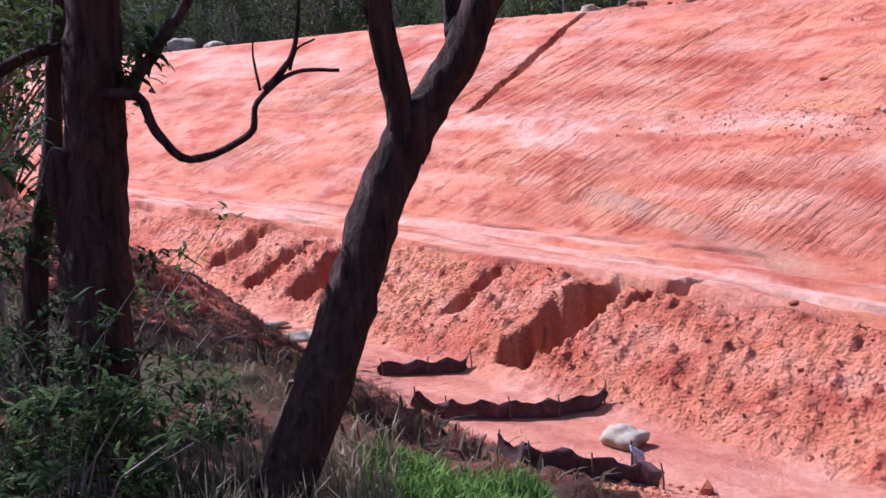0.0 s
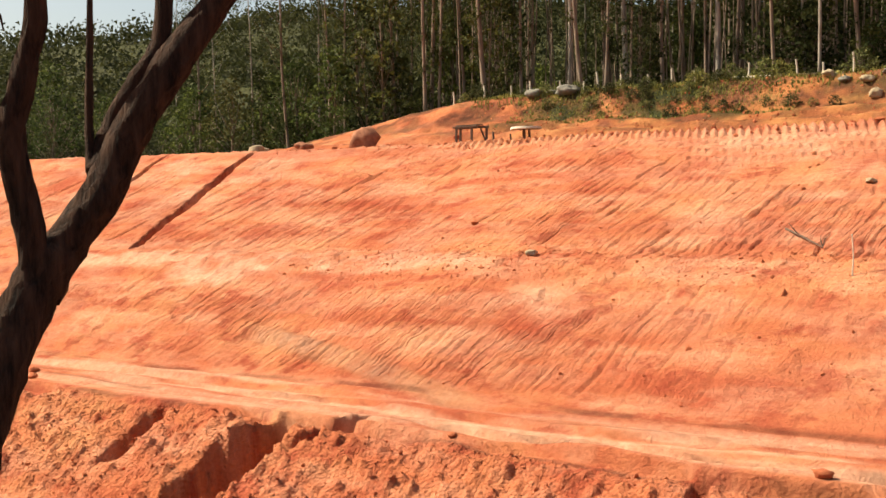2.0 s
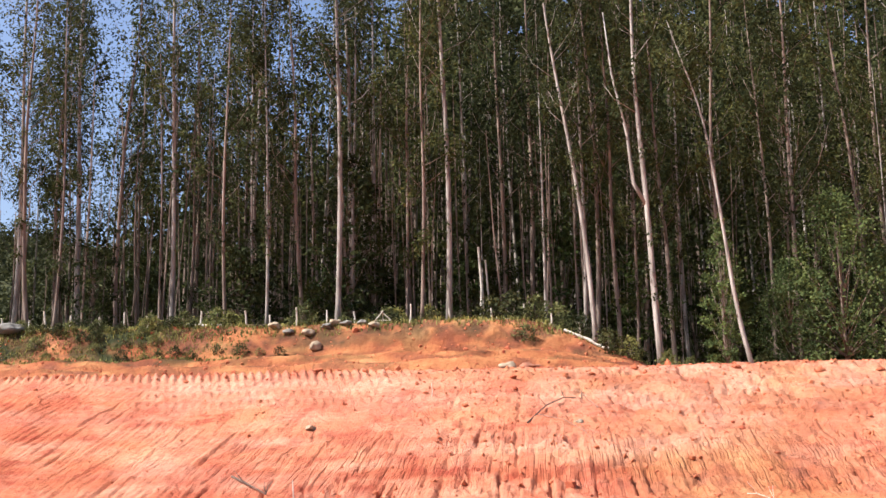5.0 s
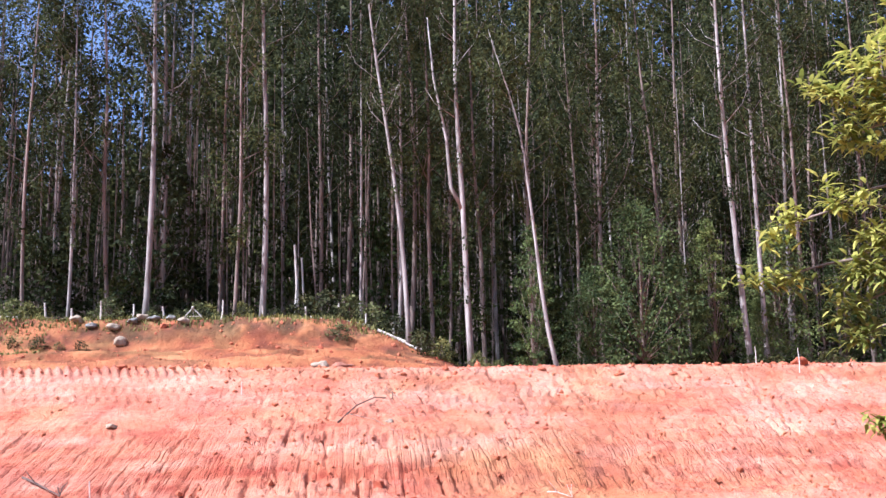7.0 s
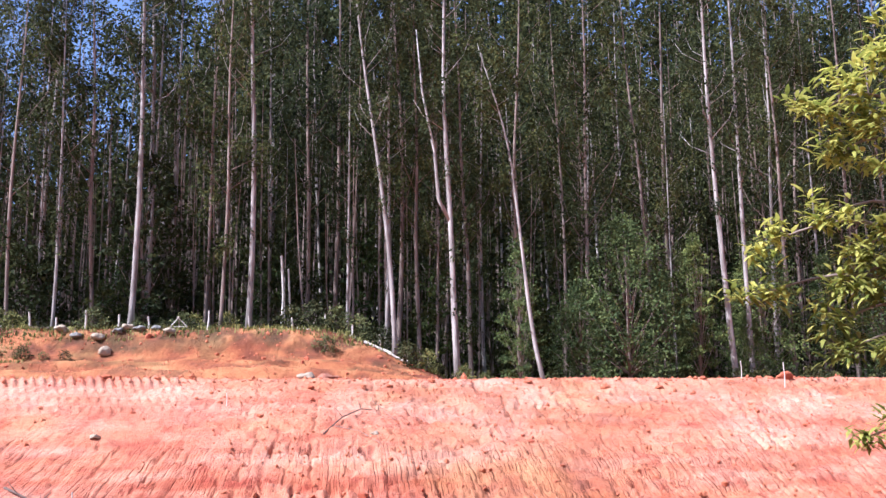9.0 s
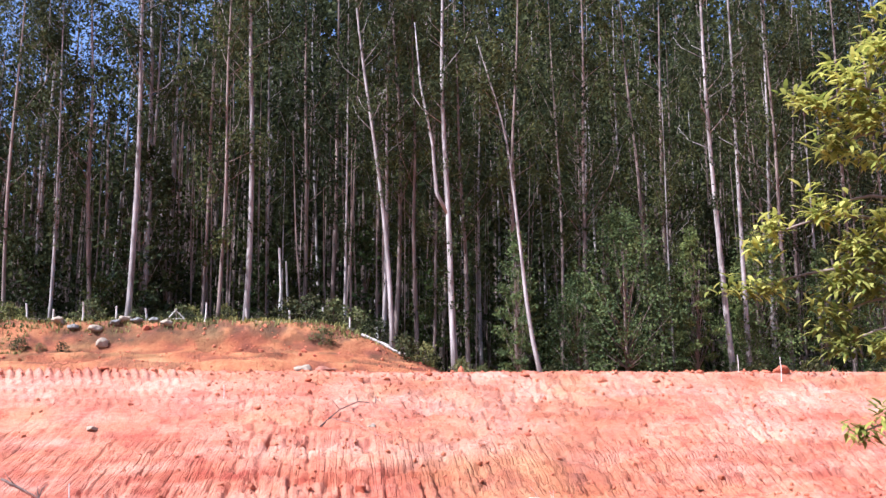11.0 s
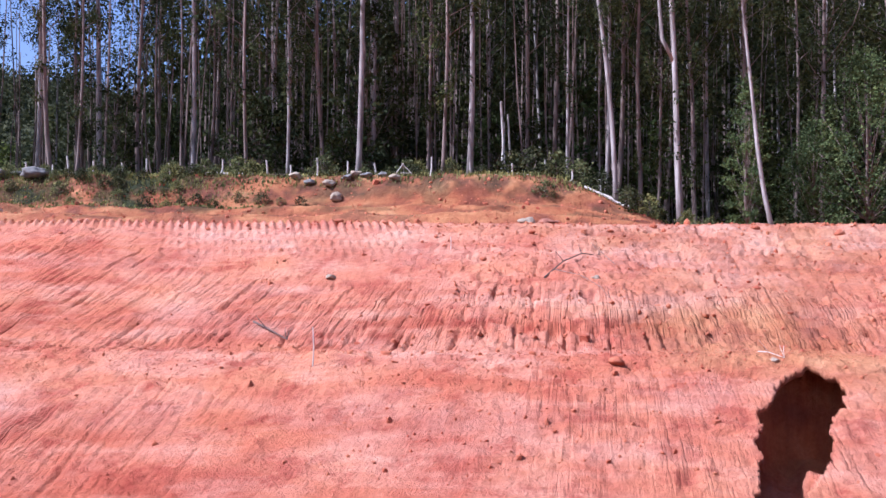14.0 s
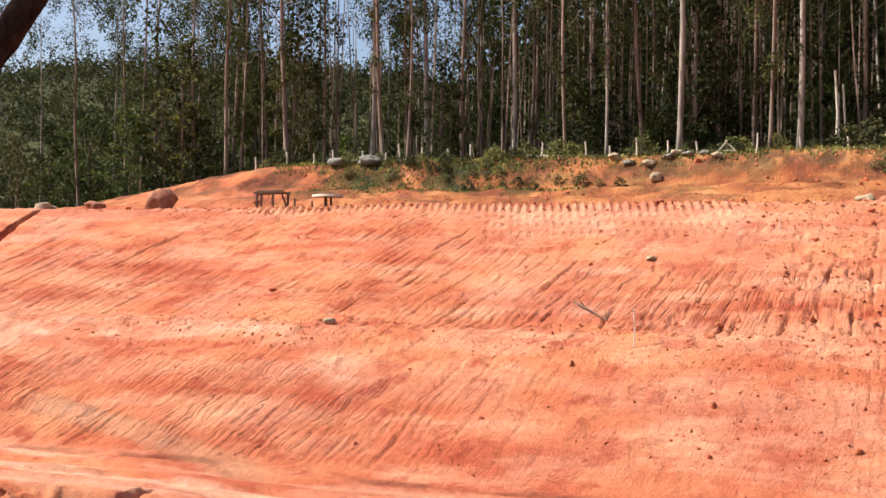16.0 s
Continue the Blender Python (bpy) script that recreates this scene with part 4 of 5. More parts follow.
post(20.5, 38.6, 1.0, "survey_stake", "thin pale survey stake on the slope", "survey stakes", 0.022)
post(19.3, 39.9, 0.7, "survey_stake", "thin pale survey stake on the crest", "survey stakes", 0.022)
post(-1.4, 37.2, 0.45, "survey_stake", "thin pale survey stake on the slope", "survey stakes", 0.02)


def tripod():
    p = place(-4.15, 48.0)
    root = thing("pole_trestle", p, "trestle of pale poles leaning together on the knoll", "trestle")
    along = Vector((SX, SY, 0))
    for a in (along * 0.65, along * -0.65, Vector((NX, NY, 0)) * 0.5):
        rod("pole", a - Vector((0, 0, 0.05)), a * -0.08 + Vector((0, 0, 0.72)), 0.035, WOOD_PALE, root)
    rod("crossbar", along * -0.4 + Vector((0, 0, 0.25)), along * 0.4 + Vector((0, 0, 0.27)), 0.025, WOOD_PALE, root)


tripod()


def beam(bm, a, b, w, h):
    """A squared timber from a to b."""
    a, b = Vector(a), Vector(b)
    d = (b - a)
    m = Matrix.Translation((a + b) / 2) @ d.to_track_quat("X", "Z").to_matrix().to_4x4() @ Matrix.Diagonal((d.length, w, h, 1))
    r = bmesh.ops.create_cube(bm, size=1.0, matrix=m)
    es = list({e for v in r["verts"] for e in v.link_edges})
    bmesh.ops.bevel(bm, geom=es, offset=min(w, h) * 0.12, segments=1, affect="EDGES")


def timber(name, a, b, w, h, mat, parent, label=""):
    bm = bmesh.new()
    beam(bm, a, b, w, h)
    return part(name, bm, mat, parent, label)


def bench_frame():
    root = thing("timber_frame", place(-23.8, 41.3), "open dark timber frame like a small workbench on the crest", "frame", turn=-40)
    for x, y, z in ((-0.68, 0.3, .8), (0.62, 0.3, .78), (-0.66, -0.3, .8), (0.1, -0.3, .78)):
        timber("leg", (x, y, -0.15), (x + 0.03, y, z), 0.1, 0.1, WOOD_DARK, root)
    timber("top_rail", (-0.8, 0.3, 0.8), (0.75, 0.3, 0.83), 0.11, 0.1, WOOD_DARK, root)
    timber("top_rail", (-0.8, -0.3, 0.8), (0.4, -0.3, 0.82), 0.11, 0.1, WOOD_DARK, root)
    timber("brace", (0.62, 0.3, 0.1), (0.35, 0.3, 0.76), 0.08, 0.07, WOOD_DARK, root)
    timber("board", (-0.7, 0.0, 0.89), (0.5, 0.0, 0.91), 0.5, 0.04, WOOD_DARK, root)
    tagged(rod("stump_post", place(-22.65, 41.3, -0.1), place(-22.65, 41.3, 0.55), 0.06, WOOD_DARK), "short dark post beside the timber frame", "post")


def board_table():
    root = thing("board_table", place(-20.9, 41.2), "low makeshift table with a pale round top", "table", turn=-40)
    bm = bmesh.new()
    bmesh.ops.create_cone(bm, cap_ends=True, segments=20, radius1=0.72, radius2=0.68, depth=0.1, matrix=Matrix.Translation((0, 0, 0.62)))
    part("tabletop", bm, WOOD_PALE, root, "pale weathered round board")
    timber("leg", (-0.1, 0, -0.15), (-0.1, 0, 0.58), 0.12, 0.12, WOOD_DARK, root)
    timber("leg", (0.15, 0.1, -0.15), (0.12, 0.05, 0.58), 0.09, 0.09, WOOD_DARK, root)
    timber("side_post", (-0.75, 0.1, -0.15), (-0.78, 0.1, 0.4), 0.07, 0.07, WOOD_DARK, root)


bench_frame()
board_table()
for i, (s0, n0, s1, n1, r, mat) in enumerate([(1.2, 47.2, 4.0, 47.4, 0.09, WOOD_PALE), (-11.5, 48.6, -8.6, 49.2, 0.12, WOOD_DARK), (-13.5, 47.6, -10.5, 48.6, 0.1, WOOD_PALE), (4.3, 46.9, 6.0, 46.2, 0.07, WOOD_PALE), (4.6, 46.8, 6.3, 46.5, 0.06, WOOD_PALE), (-1.5, 47.8, 1.0, 47.9, 0.08, WOOD_PALE), (-20.0, 47.4, -18.2, 48.2, 0.06, WOOD_PALE)]):
    tagged(rod("felled_log", place(s0, n0, r), place(s1, n1, r * 1.4), r, mat, sides=8), "felled bare log lying among brushwood" if mat is WOOD_DARK else "bleached felled log lying on the knoll", "log", "felled logs")


def dead_branch(name, pts, r, mat, label):
    v, f = [], []
    P = [place(s, n, dz) for s, n, dz in pts]
    tube(v, f, P, [r * (1 - 0.6 * k / (len(P) - 1)) for k in range(len(P))], 6, 0.1, 2)
    mid = P[len(P) // 2]
    for k in range(3):
        q = P[min(k + 1, len(P) - 1)]
        tube(v, f, [q, q + Vector((0.15 * (k - 1), 0.1, 0.22)), q + Vector((0.3 * (k - 1) + 0.1, 0.2, 0.35))], [r * .5, r * .35, r * .15], 5, 0, k)
    return tagged(mesh_ob(name, v, f, mat), label, "branch", "fallen branches")


dead_branch("fallen_branch", [(1.9, 35.0, 0.04), (2.6, 35.9, 0.1), (3.3, 36.6, 0.14), (3.95, 37.0, 0.06)], 0.032, WOOD_DARK, "dark fallen branch lying on the slope")
dead_branch("fallen_branch", [(2.3, 35.4, 0.03), (3.1, 34.8, 0.1), (3.7, 34.0, 0.05), (3.9, 33.4, 0.02)], 0.012, BARK_TAN, "thin bleached branch lying on the slope")
dead_branch("fallen_branch", [(4.4, 36.0, 0.03), (4.1, 36.8, 0.15), (3.8, 37.6, 0.05)], 0.012, BARK_TAN, "thin bleached branch lying on the slope")
dead_branch("fallen_branch", [(-7.3, 31.6, 0.03), (-6.8, 31.0, 0.12), (-6.0, 30.4, 0.05)], 0.04, WOOD_DARK, "tangled dark twig lying on the slope")
dead_branch("fallen_branch", [(7.7, 29.6, 0.03), (7.9, 29.3, 0.12), (8.3, 29.1, 0.05)], 0.016, WOOD_PALE, "white peeled stick by the hollow")
dead_branch("fallen_branch", [(-12.5, 8.0, 0.1), (-12.0, 8.4, 0.3), (-12.4, 8.9, 0.6)], 0.025, WOOD_PALE, "bleached bent stick on the near bank")


# ---- silt fences across the stream ----
def silt_fence(run, tall, seed):
    rng = random.Random(seed)
    mid = Vector(((run[0][0] + run[-1][0]) / 2, (run[0][1] + run[-1][1]) / 2))
    root = thing("silt_fence", place(mid[0], mid[1]), "sagging black fabric silt fence on stakes across the stream bed", "silt fence", "silt fences")
    inv = root.matrix_world.inverted()
    v, f = [], []
    cols = []
    for (a, b), (c, d) in zip(run[:-1], run[1:]):
        steps = max(3, int(math.hypot(c - a, d - b) / 0.12))
        cols += [(a + (c - a) * k / steps, b + (d - b) * k / steps, k / steps) for k in range(steps)]
    cols.append((*run[-1], 0.0))
    rows = 5
    for s, n, u in cols:
        sag = 0.22 * math.sin(math.pi * ((s * 1.1 + n * 0.9) % 1)) * tall + 0.1 * tall * rng.random()
        for side in (0, 1):
            for k in range(rows):
                h = k / (rows - 1)
                belly = 0.12 * math.sin(h * 3.0) * math.sin(s * 5 + n * 3) + 0.03 * rng.uniform(-1, 1) - 0.1 * (1 - h)
                x, y = xy(s + belly + side * 0.02, n + belly * 0.3)
                v.append(inv @ Vector((x, y, ground_at(s, n) - 0.05 + (tall - sag) * h)))
    w = rows * 2
    for i in range(len(cols) - 1):
        for k in range(rows - 1):
            a, b = i * w + k, (i + 1) * w + k
            f.append((a, b, b + 1, a + 1))
            f.append((a + rows, a + rows + 1, b + rows + 1, b + rows))
        a, b = i * w, (i + 1) * w
        f.append((a + rows - 1, b + rows - 1, b + w - 1, a + w - 1))
    mesh_ob("fabric", v, f, CLOTH, root, "dark mud-stained fabric", True)
    for s, n in run:
        p = inv @ place(s, n, -0.15)
        rod("stake", p, p + Vector((rng.uniform(-.06, .06), rng.uniform(-.06, .06), tall + 0.12)), 0.02, WOOD_DARK, root)
    return root


silt_fence([(-20.4, 14.6), (-19.6, 15.4), (-18.9, 16.3)], 0.5, 1)
silt_fence([(-17.3, 13.2), (-16.7, 13.6), (-15.6, 14.5), (-14.9, 15.3), (-14.5, 16.3)], 0.55, 2)
silt_fence([(-13.7, 12.4), (-12.9, 12.4), (-11.9, 13.0), (-11.4, 13.7), (-10.9, 13.8)], 0.55, 3)


def sheet():
    root = thing("fabric_scrap", place(-11.75, 14.1), "upright scrap of grey-white fabric on a stake", "fabric scrap")
    v, f = [], []
    for i in range(6):
        for k in range(5):
            v.append((0.05 * i - 0.12 + 0.03 * math.sin(k), 0.04 * math.sin(i * 1.4 + k), 0.55 * k / 4 * (1 - 0.06 * i)))
    for i in range(5):
        for k in range(4):
            f.append((i * 5 + k, i * 5 + 5 + k, i * 5 + 6 + k, i * 5 + 1 + k))
    ob = mesh_ob("sheet", v, f, CLOTH_PALE, root, smooth=True)
    ob.modifiers.new("thick", "SOLIDIFY").thickness = 0.01
    rod("stake", (-0.12, 0.02, -0.1), (-0.1, 0.02, 0.62), 0.025, WOOD_DARK, root)


sheet()


# ---- near trees ----
def at(s, n, z):
    x, y = xy(s, n)
    return Vector((x, y, z))


def limb(v, f, path, r0, r1, sides=10, wob=0.12, seed=0):
    """A limb through a few places, rounded by a spline."""
    P = [at(*p) for p in path]
    out, radii = [], []
    for k in range(len(P) - 1):
        a, b, c, d = P[max(k - 1, 0)], P[k], P[k + 1], P[min(k + 2, len(P) - 1)]
        for j in range(5):
            t = j / 5
            out.append(0.5 * ((2 * b) + (c - a) * t + (2 * a - 5 * b + 4 * c - d) * t * t + (3 * b - a - 3 * c + d) * t ** 3))
            u = (k + t) / (len(P) - 1)
            radii.append((r0 + (r1 - r0) * u) * (1 + 0.12 * noise.noise(Vector((u * 9, seed, 0)))))
    out.append(P[-1])
    radii.append(r1)
    tube(v, f, out, radii, sides, wob, seed)
    return out


def forked_tree():
    root = thing("forked_tree", at(-3.46, 1.86, ground_at(-3.46, 1.86)), "leaning dark rough-barked tree that forks above the grass", "tree")
    inv = root.matrix_world.inverted()

    def bark(name, limbs, label=""):
        v, f = [], []
        for k, (path, r0, r1) in enumerate(limbs):
            limb(v, f, path, r0, r1, 20 if r0 > 0.05 else 7, 0.26, k + 3)
        return mesh_ob(name, [inv @ p for p in v], f, BARK_DARK, root, label, True)

    bark("trunk", [([(-3.46, 1.82, 6.05), (-3.46, 1.91, 6.29), (-3.48, 2.15, 6.68), (-3.48, 2.34, 7.05), (-3.46, 2.47, 7.37), (-3.42, 2.60, 7.65), (-3.38, 2.70, 7.84)], 0.122, 0.096)])
    bark("limb", [([(-3.41, 2.62, 7.6), (-3.385, 2.60, 7.80), (-3.39, 2.57, 8.0), (-3.40, 2.53, 8.27), (-3.34, 2.56, 8.54), (-3.28, 2.57, 8.8), (-3.3, 2.5, 9.6), (-3.2, 2.3, 10.8)], 0.066, 0.03),
                  ([(-3.4, 2.53, 8.25), (-3.46, 2.45, 8.4), (-3.44, 2.4, 8.7), (-3.5, 2.3, 9.1)], 0.02, 0.008)])
    bark("limb", [([(-3.42, 2.62, 7.66), (-3.365, 2.73, 7.85), (-3.275, 2.85, 8.06), (-3.19, 2.935, 8.31), (-3.07, 3.06, 8.58), (-2.95, 3.2, 8.84), (-2.8, 3.32, 9.19), (-2.5, 3.5, 10.2), (-2.4, 3.6, 11.5)], 0.092, 0.045),
                  ([(-3.3, 2.86, 8.12), (-3.33, 2.94, 8.28), (-3.25, 3.00, 8.48), (-3.14, 3.08, 8.76), (-3.2, 3.1, 9.6)], 0.06, 0.03),
                  ([(-3.32, 2.83, 8.14), (-3.36, 2.86, 8.3), (-3.34, 2.86, 8.6), (-3.34, 2.88, 9.0)], 0.022, 0.012),
                  ([(-2.78, 3.3, 9.2), (-2.55, 3.24, 9.17), (-2.46, 3.31, 9.20), (-2.31, 3.41, 9.23), (-2.2, 3.5, 9.4)], 0.025, 0.012)])
    tw = []
    r = random.Random(6)
    for k in range(16):
        a = Vector((-3.42 - 0.02 * r.random(), 2.5, 8.2 + 0.12 * k))
        d = Vector((r.uniform(-.35, .1), r.uniform(-.3, .2), r.uniform(-.1, .35)))
        tw.append(([tuple(a), tuple(a + d * 0.5 + Vector((0, 0, .06))), tuple(a + d)], 0.008, 0.003))
    bark("twig", tw, "thin bare twig growth")
    return root


forked_tree()


def rosette(rng, c, count, length, spread=1.0):
    """Long leaves that spread from one twig end."""
    v, f = [], []
    for k in range(count):
        a = rng.uniform(0, 6.28)
        up = rng.uniform(-0.7, 0.9)
        d = Vector((math.cos(a), math.sin(a), up)).normalized()
        o = d.cross(Vector((0, 0, 1))).normalized()
        n = o.cross(d)
        L = length * rng.uniform(0.6, 1.15)
        w = L * 0.13
        base = c + Vector((rng.gauss(0, .35), rng.gauss(0, .35), rng.gauss(0, .3))) * length * spread
        q = [base, base + d * L * 0.35 + o * w + n * L * 0.05, base + d * L * 0.75 + o * w * 0.7 - n * L * 0.02, base + d * L - n * L * 0.16, base + d * L * 0.75 - o * w * 0.7 - n * L * 0.02, base + d * L * 0.35 - o * w + n * L * 0.05]
        b = len(v)
        v += q
        f += [(b, b + 1, b + 5), (b + 1, b + 2, b + 4, b + 5), (b + 2, b + 3, b + 4)]
    return v, f


def leafy(name, root, centres, count, length, mat, seed, spread=1.0):
    rng, V, F = random.Random(seed), [], []
    inv = root.matrix_world.inverted()
    for c in centres:
        v, f = rosette(rng, c, count, length, spread)
        b = len(V)
        V += [inv @ p for p in v]
        F += [tuple(i + b for i in q) for q in f]
    return mesh_ob(name, V, F, mat, root)


def old_tree():
    root = thing("old_tree", at(-4.25, 1.5, ground_at(-4.25, 1.5)), "upright dark-barked tree with a crooked bare bough", "tree")
    inv = root.matrix_world.inverted()

    def bark(name, limbs):
        v, f = [], []
        for k, (path, r0, r1) in enumerate(limbs):
            limb(v, f, path, r0, r1, 20 if r0 > 0.05 else 7, 0.28, k + 11)
        return mesh_ob(name, [inv @ p for p in v], f, BARK_DARK, root, "", True)

    bark("trunk", [([(-4.2, 1.48, 6.05), (-4.28, 1.55, 6.47), (-4.36, 1.60, 6.80), (-4.44, 1.65, 7.20), (-4.47, 1.71, 7.64), (-4.47, 1.74, 8.01), (-4.45, 1.77, 8.38), (-4.4, 1.8, 9.2), (-4.3, 1.8, 11)], 0.165, 0.1),
                   ([(-4.5, 1.62, 7.2), (-4.5, 1.60, 7.4), (-4.52, 1.56, 7.62), (-4.5, 1.58, 7.74)], 0.1, 0.05)])
    bark("bough", [([(-4.42, 1.72, 7.97), (-4.25, 1.76, 7.97), (-4.21, 1.84, 7.94), (-4.19, 1.88, 7.81), (-4.13, 2.00, 7.67), (-4.01, 2.23, 7.76), (-4.00, 2.28, 7.90), (-3.91, 2.42, 8.02), (-3.80, 2.59, 8.02)], 0.028, 0.008),
                   ([(-3.98, 2.31, 7.95), (-3.92, 2.41, 8.07), (-3.89, 2.44, 8.19), (-3.87, 2.46, 8.4)], 0.018, 0.007),
                   ([(-3.92, 2.41, 8.03), (-3.9, 2.44, 8.12), (-3.84, 2.5, 8.16)], 0.008, 0.004),
                   ([(-4.0, 2.3, 7.95), (-4.02, 2.29, 8.1), (-4.02, 2.3, 8.2)], 0.007, 0.003)])
    bark("bough", [([(-4.42, 1.75, 7.95), (-4.34, 1.81, 7.97), (-4.28, 1.93, 8.11), (-4.24, 2.01, 8.24), (-4.19, 2.10, 8.38), (-4.0, 2.3, 9)], 0.03, 0.025)])
    leafy("foliage", root, [at(-4.30, 1.92, 8.13), at(-4.32, 1.88, 8.05), at(-4.27, 1.97, 8.2), at(-4.36, 1.82, 8.02)], 16, 0.14, LEAF_NEAR, 3, 0.4)
    # crown added out of view, set off the trunk to shade the ground
    nr = np.random.RandomState(77)
    heads = [at(-6.3 + nr.normal() * 1.5, 0.5 + nr.normal() * 1.5, 11.2 + 1.3 * nr.rand()) for _ in range(26)]
    pts = np.concatenate([clump_points(nr, inv @ h, 0.6, 60, 0.7) for h in heads])
    leaf_part("crown", pts, 0.2, 0.07, LEAF_NEAR, root, 78, 0.4)
    return root


old_tree()


def sapling():
    root = thing("sapling", at(-4.89, 1.45, ground_at(-4.89, 1.45)), "slim sapling with drooping dark leaves among shrubs", "tree")
    inv = root.matrix_world.inverted()
    v, f = [], []
    limb(v, f, [(-4.86, 1.42, 6.2), (-4.89, 1.51, 7.06), (-4.91, 1.59, 7.37), (-4.91, 1.67, 7.68), (-4.90, 1.73, 8.10), (-4.86, 1.79, 8.5), (-4.8, 1.8, 9.5)], 0.06, 0.035, 10, 0.15, 2)
    limb(v, f, [(-4.9, 1.3, 8.0), (-4.78, 1.45, 8.10), (-4.74, 1.59, 8.17), (-4.68, 1.75, 8.22), (-4.6, 1.9, 8.45)], 0.035, 0.02, 8, 0.1, 4)
    limb(v, f, [(-4.9, 1.63, 7.5), (-4.85, 1.69, 7.62), (-4.8, 1.75, 7.7)], 0.03, 0.015, 7, 0.1, 5)
    mesh_ob("trunk", [inv @ p for p in v], f, BARK_DARK, root, "", True)
    r = random.Random(8)
    cs = [at(-4.65 - 0.3 * r.random(), 1.35 + 0.3 * r.random(), 7.2 + 0.7 * r.random()) for _ in range(14)] + [at(-4.75 + 0.1 * r.random(), 1.25 + 0.5 * r.random(), 8.1 + 0.3 * r.random()) for _ in range(5)]
    leafy("foliage", root, cs, 14, 0.13, LEAF_NEAR, 4, 0.8)


sapling()


def hanging_tree():
    """A small tree just out of view whose boughs hang into it."""
    root = thing("leafy_tree", at(4.3, 3.6, ground_at(4.3, 3.6)), "leafy tree with sunlit yellow-green pointed leaves in tufts", "tree")
    inv = root.matrix_world.inverted()
    cs = [(2.63, 4.25, 9.49), (2.74, 4.15, 9.59), (2.85, 4.04, 9.69), (2.80, 4.18, 9.40), (2.71, 4.27, 9.29), (2.48, 4.49, 8.93), (2.68, 4.36, 9.01), (2.79, 4.33, 8.85), (2.91, 4.24, 8.96), (2.44, 4.55, 8.69), (2.75, 4.40, 8.55), (2.87, 4.32, 8.64), (2.78, 4.40, 8.42), (2.91, 4.32, 8.41), (2.91, 4.33, 8.10), (2.81, 4.40, 8.02), (2.94, 4.15, 9.21), (2.91, 4.27, 8.76), (2.77, 4.37, 8.72), (2.9, 4.1, 9.45)]
    cs = [(s + 0.06, n - 0.035, z) for s, n, z in cs]
    r = random.Random(12)
    main = [at(*c) for c in cs]
    extra = [at(2.98 + 1.2 * r.random(), 3.5 + 0.9 * r.random(), 8.0 + 2.0 * r.random()) for _ in range(46)] + [p + Vector((r.uniform(-.12, .12), r.uniform(-.12, .12), r.uniform(-.1, .1))) for p in main for _ in range(2) if p.z > 8.2]
    v, f = [], []
    limb(v, f, [(4.3, 3.6, 6.0), (4.28, 3.62, 7.5), (4.2, 3.66, 9.0), (4.1, 3.7, 10.6)], 0.09, 0.03, 10, 0.12, 1)
    for k, c in enumerate(cs):
        z0 = 7.4 + 0.5 * (c[2] - 7.4)
        a = (4.25, 3.63, z0)
        limb(v, f, [a, (3.6, 3.95, 0.5 * (z0 + c[2]) + 0.12), (0.5 * (3.3 + c[0]), 0.5 * (4.1 + c[1]), c[2] + 0.06), c], 0.016, 0.004, 6, 0.1, k)
    mesh_ob("trunk", [inv @ p for p in v], f, BARK_TAN, root, "", True)
    leafy("foliage", root, main, 64, 0.085, LEAF_YELLOW, 5, 0.95)
    leafy("inner_foliage", root, extra, 34, 0.085, LEAF_YELLOW, 6, 1.1)


hanging_tree()


# ---- grass and low plants by the camera ----
def blades(name, spots, tall, wide, mat, seed, label, category):
    nr = np.random.RandomState(seed)
    V, F = [], []
    for s, n, k in spots:
        x, y = xy(s, n)
        z = ground_at(s, n) - 0.02
        h = tall * k * nr.uniform(0.5, 1.2)
        a, b = nr.uniform(0, 6.28), nr.uniform(0.15, 0.7)
        dx, dy = math.cos(a), math.sin(a)
        w = wide * nr.uniform(0.6, 1.3)
        i = len(V)
        V += [(x - dy * w, y + dx * w, z), (x + dy * w, y - dx * w, z), (x + dx * h * b * 0.35 + dy * w * .8, y + dy * h * b * 0.35 - dx * w * .8, z + h * 0.6), (x + dx * h * b * 0.35 - dy * w * .8, y + dy * h * b * 0.35 + dx * w * .8, z + h * 0.6), (x + dx * h * b, y + dy * h * b, z + h * (1 - 0.4 * b))]
        F += [(i, i + 1, i + 2, i + 3), (i + 3, i + 2, i + 4)]
    return tagged(mesh_ob(name, V, F, mat), label, category, kind="stuff")


r = random.Random(14)


def near_spots(count, az0, az1, r0, r1, k0=0.6, k1=1.2):
    out = []
    for _ in range(count):
        a, d = radians(r.uniform(az0, az1)) - PHI, r.uniform(r0, r1)
        out.append((d * math.sin(a), d * math.cos(a), r.uniform(k0, k1)))
    return out


blades("grass", near_spots(4200, -6, 5, 3.5, 4.6) + near_spots(1500, -30, -17, 2.8, 5.5), 0.15, 0.006, GRASS_MAT, 1, "fresh green grass tufts by the trees", "grass")
blades("dry_grass", near_spots(1700, -19, -4, 3.4, 4.5, 0.5, 1.5), 0.26, 0.004, DRY_MAT, 2, "bleached dry grass stems round the trunks", "grass")
blades("knoll_grass", [(r.uniform(-27, 8), 46.2 + 4.5 * r.random(), 1) for _ in range(9000)] + [(r.uniform(-24, -10), 44.3 + 3.2 * r.random(), 0.6) for _ in range(2600)], 0.27, 0.03, KNOLL_MAT, 3, "rough green grass over the knoll", "grass")


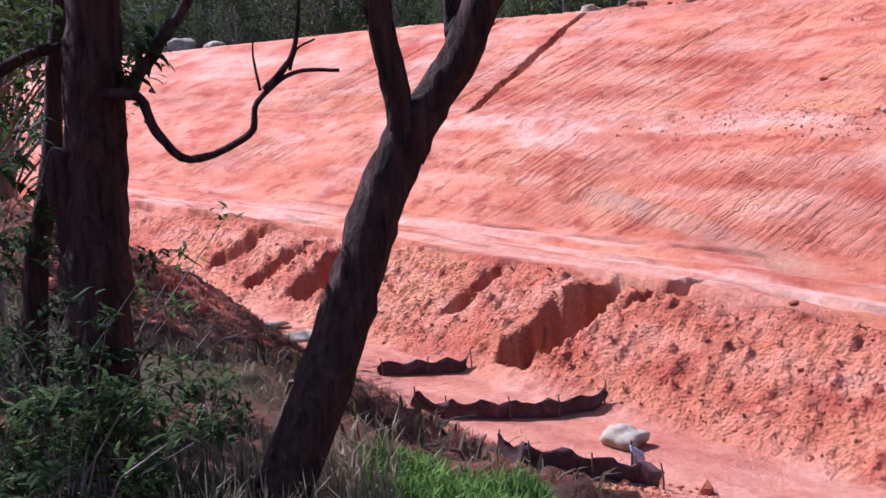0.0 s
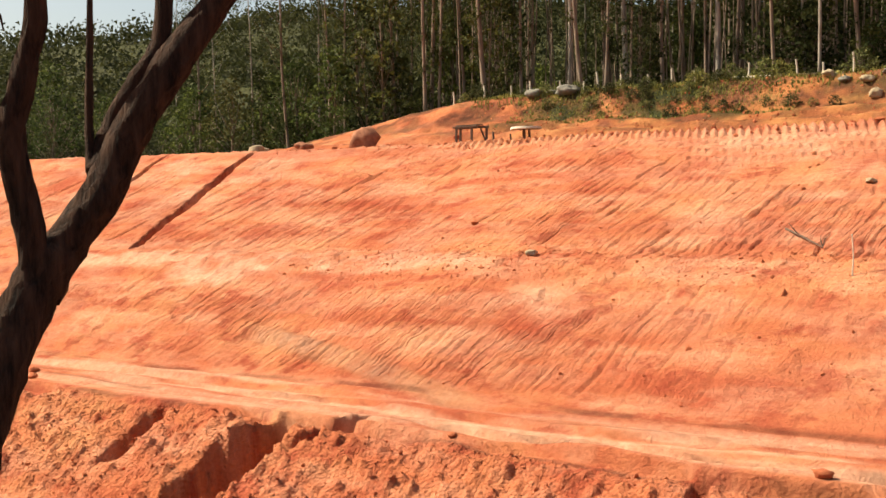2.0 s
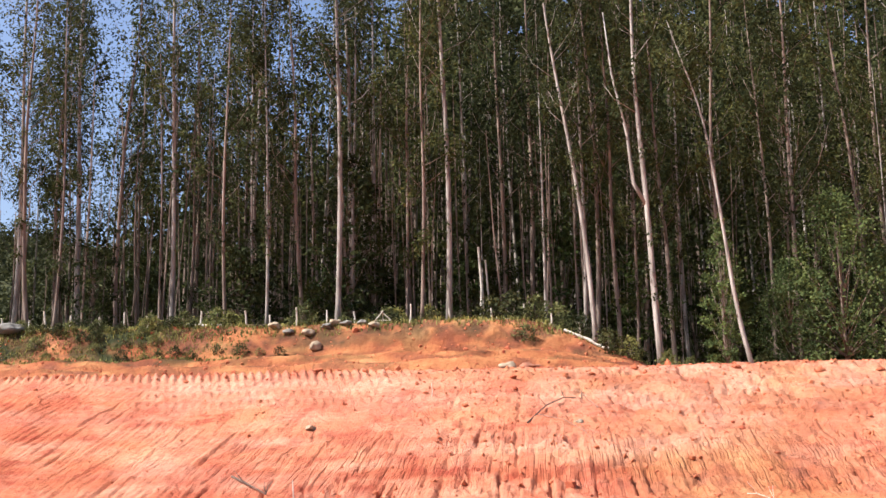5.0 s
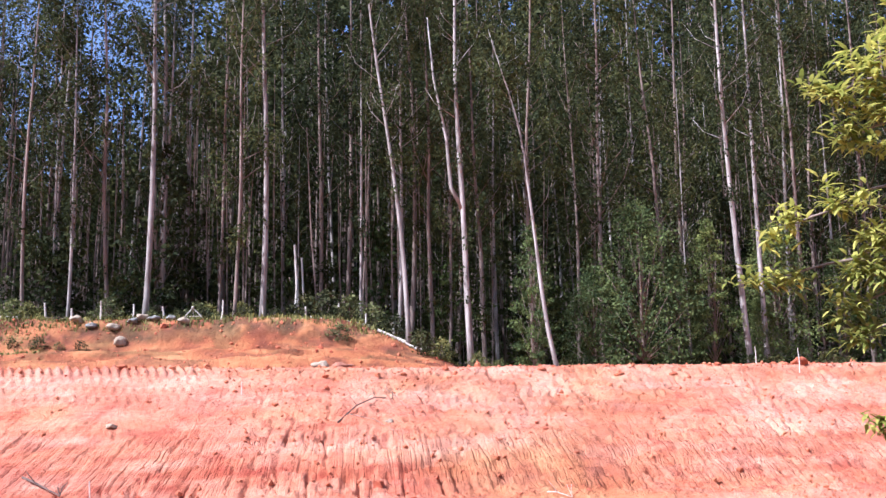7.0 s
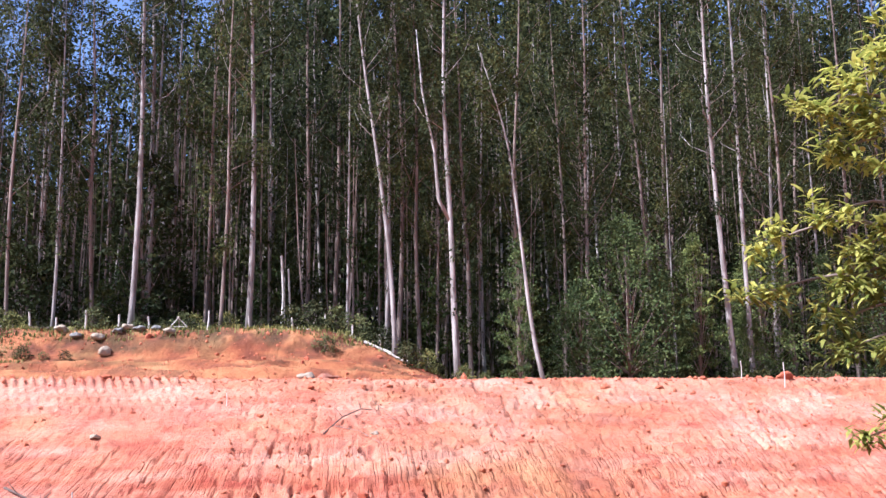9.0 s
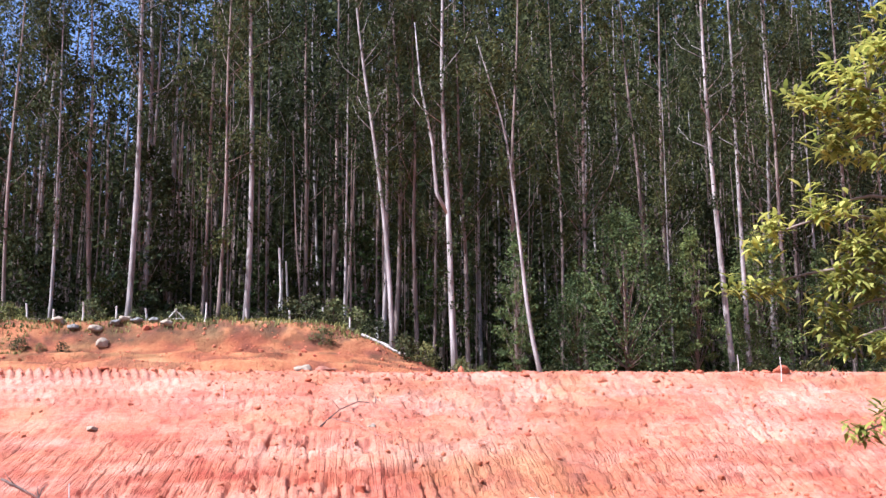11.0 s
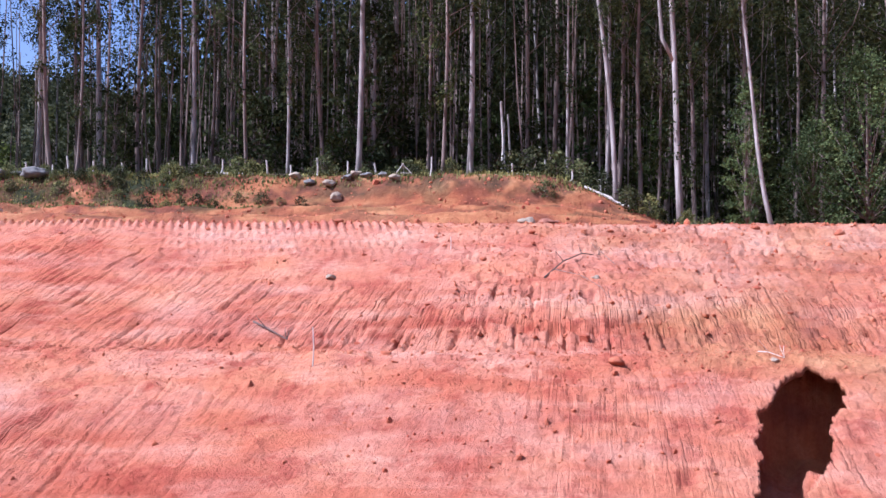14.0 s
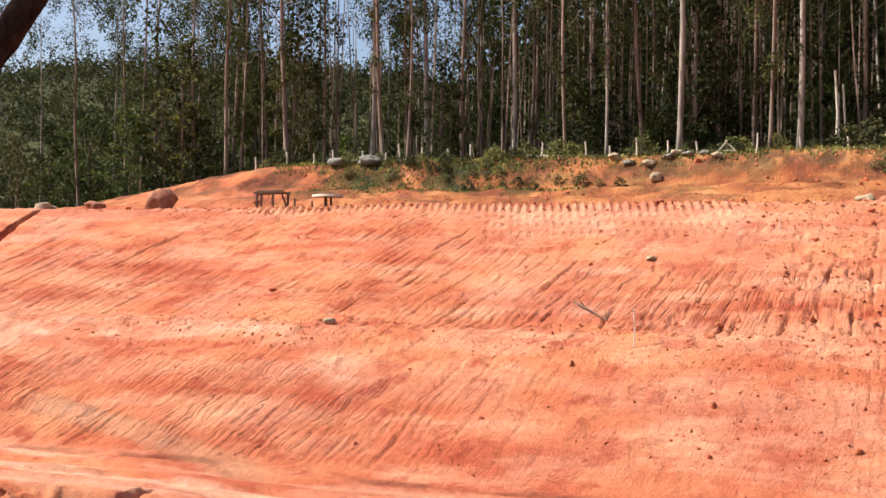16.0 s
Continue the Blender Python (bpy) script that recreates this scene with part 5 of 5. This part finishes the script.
def leafy_shrub(s, n, tall, wide, clumps, seed, label):
    root = thing("leafy_shrub", place(s, n), label, "shrub", "near shrubs")
    inv = root.matrix_world.inverted()
    q = random.Random(seed)
    cs = []
    v, f = [], []
    base = place(s, n)
    for k in range(clumps):
        c = base + Vector((q.gauss(0, wide * .5), q.gauss(0, wide * .5), tall * (0.15 + 0.85 * q.random())))
        cs.append(c)
        tube(v, f, [base - Vector((0, 0, .05)), base.lerp(c, 0.5) + Vector((0, 0, 0.1)), c], [0.006, 0.004, 0.002], 5, 0, k)
    mesh_ob("stem", [inv @ p for p in v], f, BARK_TAN, root)
    leafy("foliage", root, cs, 24, 0.085, LEAF_NEAR, seed, 1.1)


for i, (az, d, tall, wide, k) in enumerate([(-24, 4.6, 1.0, 0.5, 34), (-21.5, 4.2, 0.8, 0.4, 30), (-20, 5.2, 1.1, 0.45, 32), (-23, 3.6, 0.6, 0.45, 30), (-20.5, 3.9, 0.5, 0.3, 24), (-14.5, 5.2, 0.22, 0.2, 12), (-27, 5.5, 1.6, 0.5, 30), (-24.5, 6.2, 1.7, 0.5, 26)]):
    a = radians(az) - PHI
    leafy_shrub(d * math.sin(a), d * math.cos(a), tall, wide, k, 60 + i, "dark green leafy shrub growing below the trees")


def bank_litter():
    """Dead twigs and stalks strewn on the near bank."""
    nr = np.random.RandomState(33)
    v, f = [], []
    for k in range(420):
        s, n = nr.uniform(-26, -4), nr.uniform(2.8, 13)
        p = place(s, n, 0.03)
        a, L = nr.uniform(0, 6.28), nr.uniform(0.15, 0.7)
        q = p + Vector((math.cos(a) * L, math.sin(a) * L, nr.uniform(-0.1, 0.25)))
        tube(v, f, [p, p.lerp(q, 0.5) + Vector((0, 0, 0.04)), q], [0.012, 0.009, 0.005], 4, 0, k)
    return tagged(mesh_ob("twig_litter", v, f, WOOD_DARK), "dead twigs and stalks strewn on the bank", "twigs", kind="stuff")


bank_litter()
weeds = []
while len(weeds) < 9500:
    cs, cn, size = r.uniform(-27, -4), r.uniform(2.4, 12.6), r.uniform(0.15, 0.7)
    if math.hypot(cs, cn) < 5.6:
        continue
    weeds += [(cs + r.gauss(0, size), cn + r.gauss(0, size), r.uniform(0.5, 1.3)) for _ in range(int(90 * size))]
blades("bank_weeds", weeds[:4800], 0.2, 0.011, DRY_MAT, 7, "withered weeds on the dark near bank", "weeds")
blades("green_weeds", weeds[4800:], 0.22, 0.014, WEED_MAT, 8, "dull olive weeds on the dark near bank", "weeds")
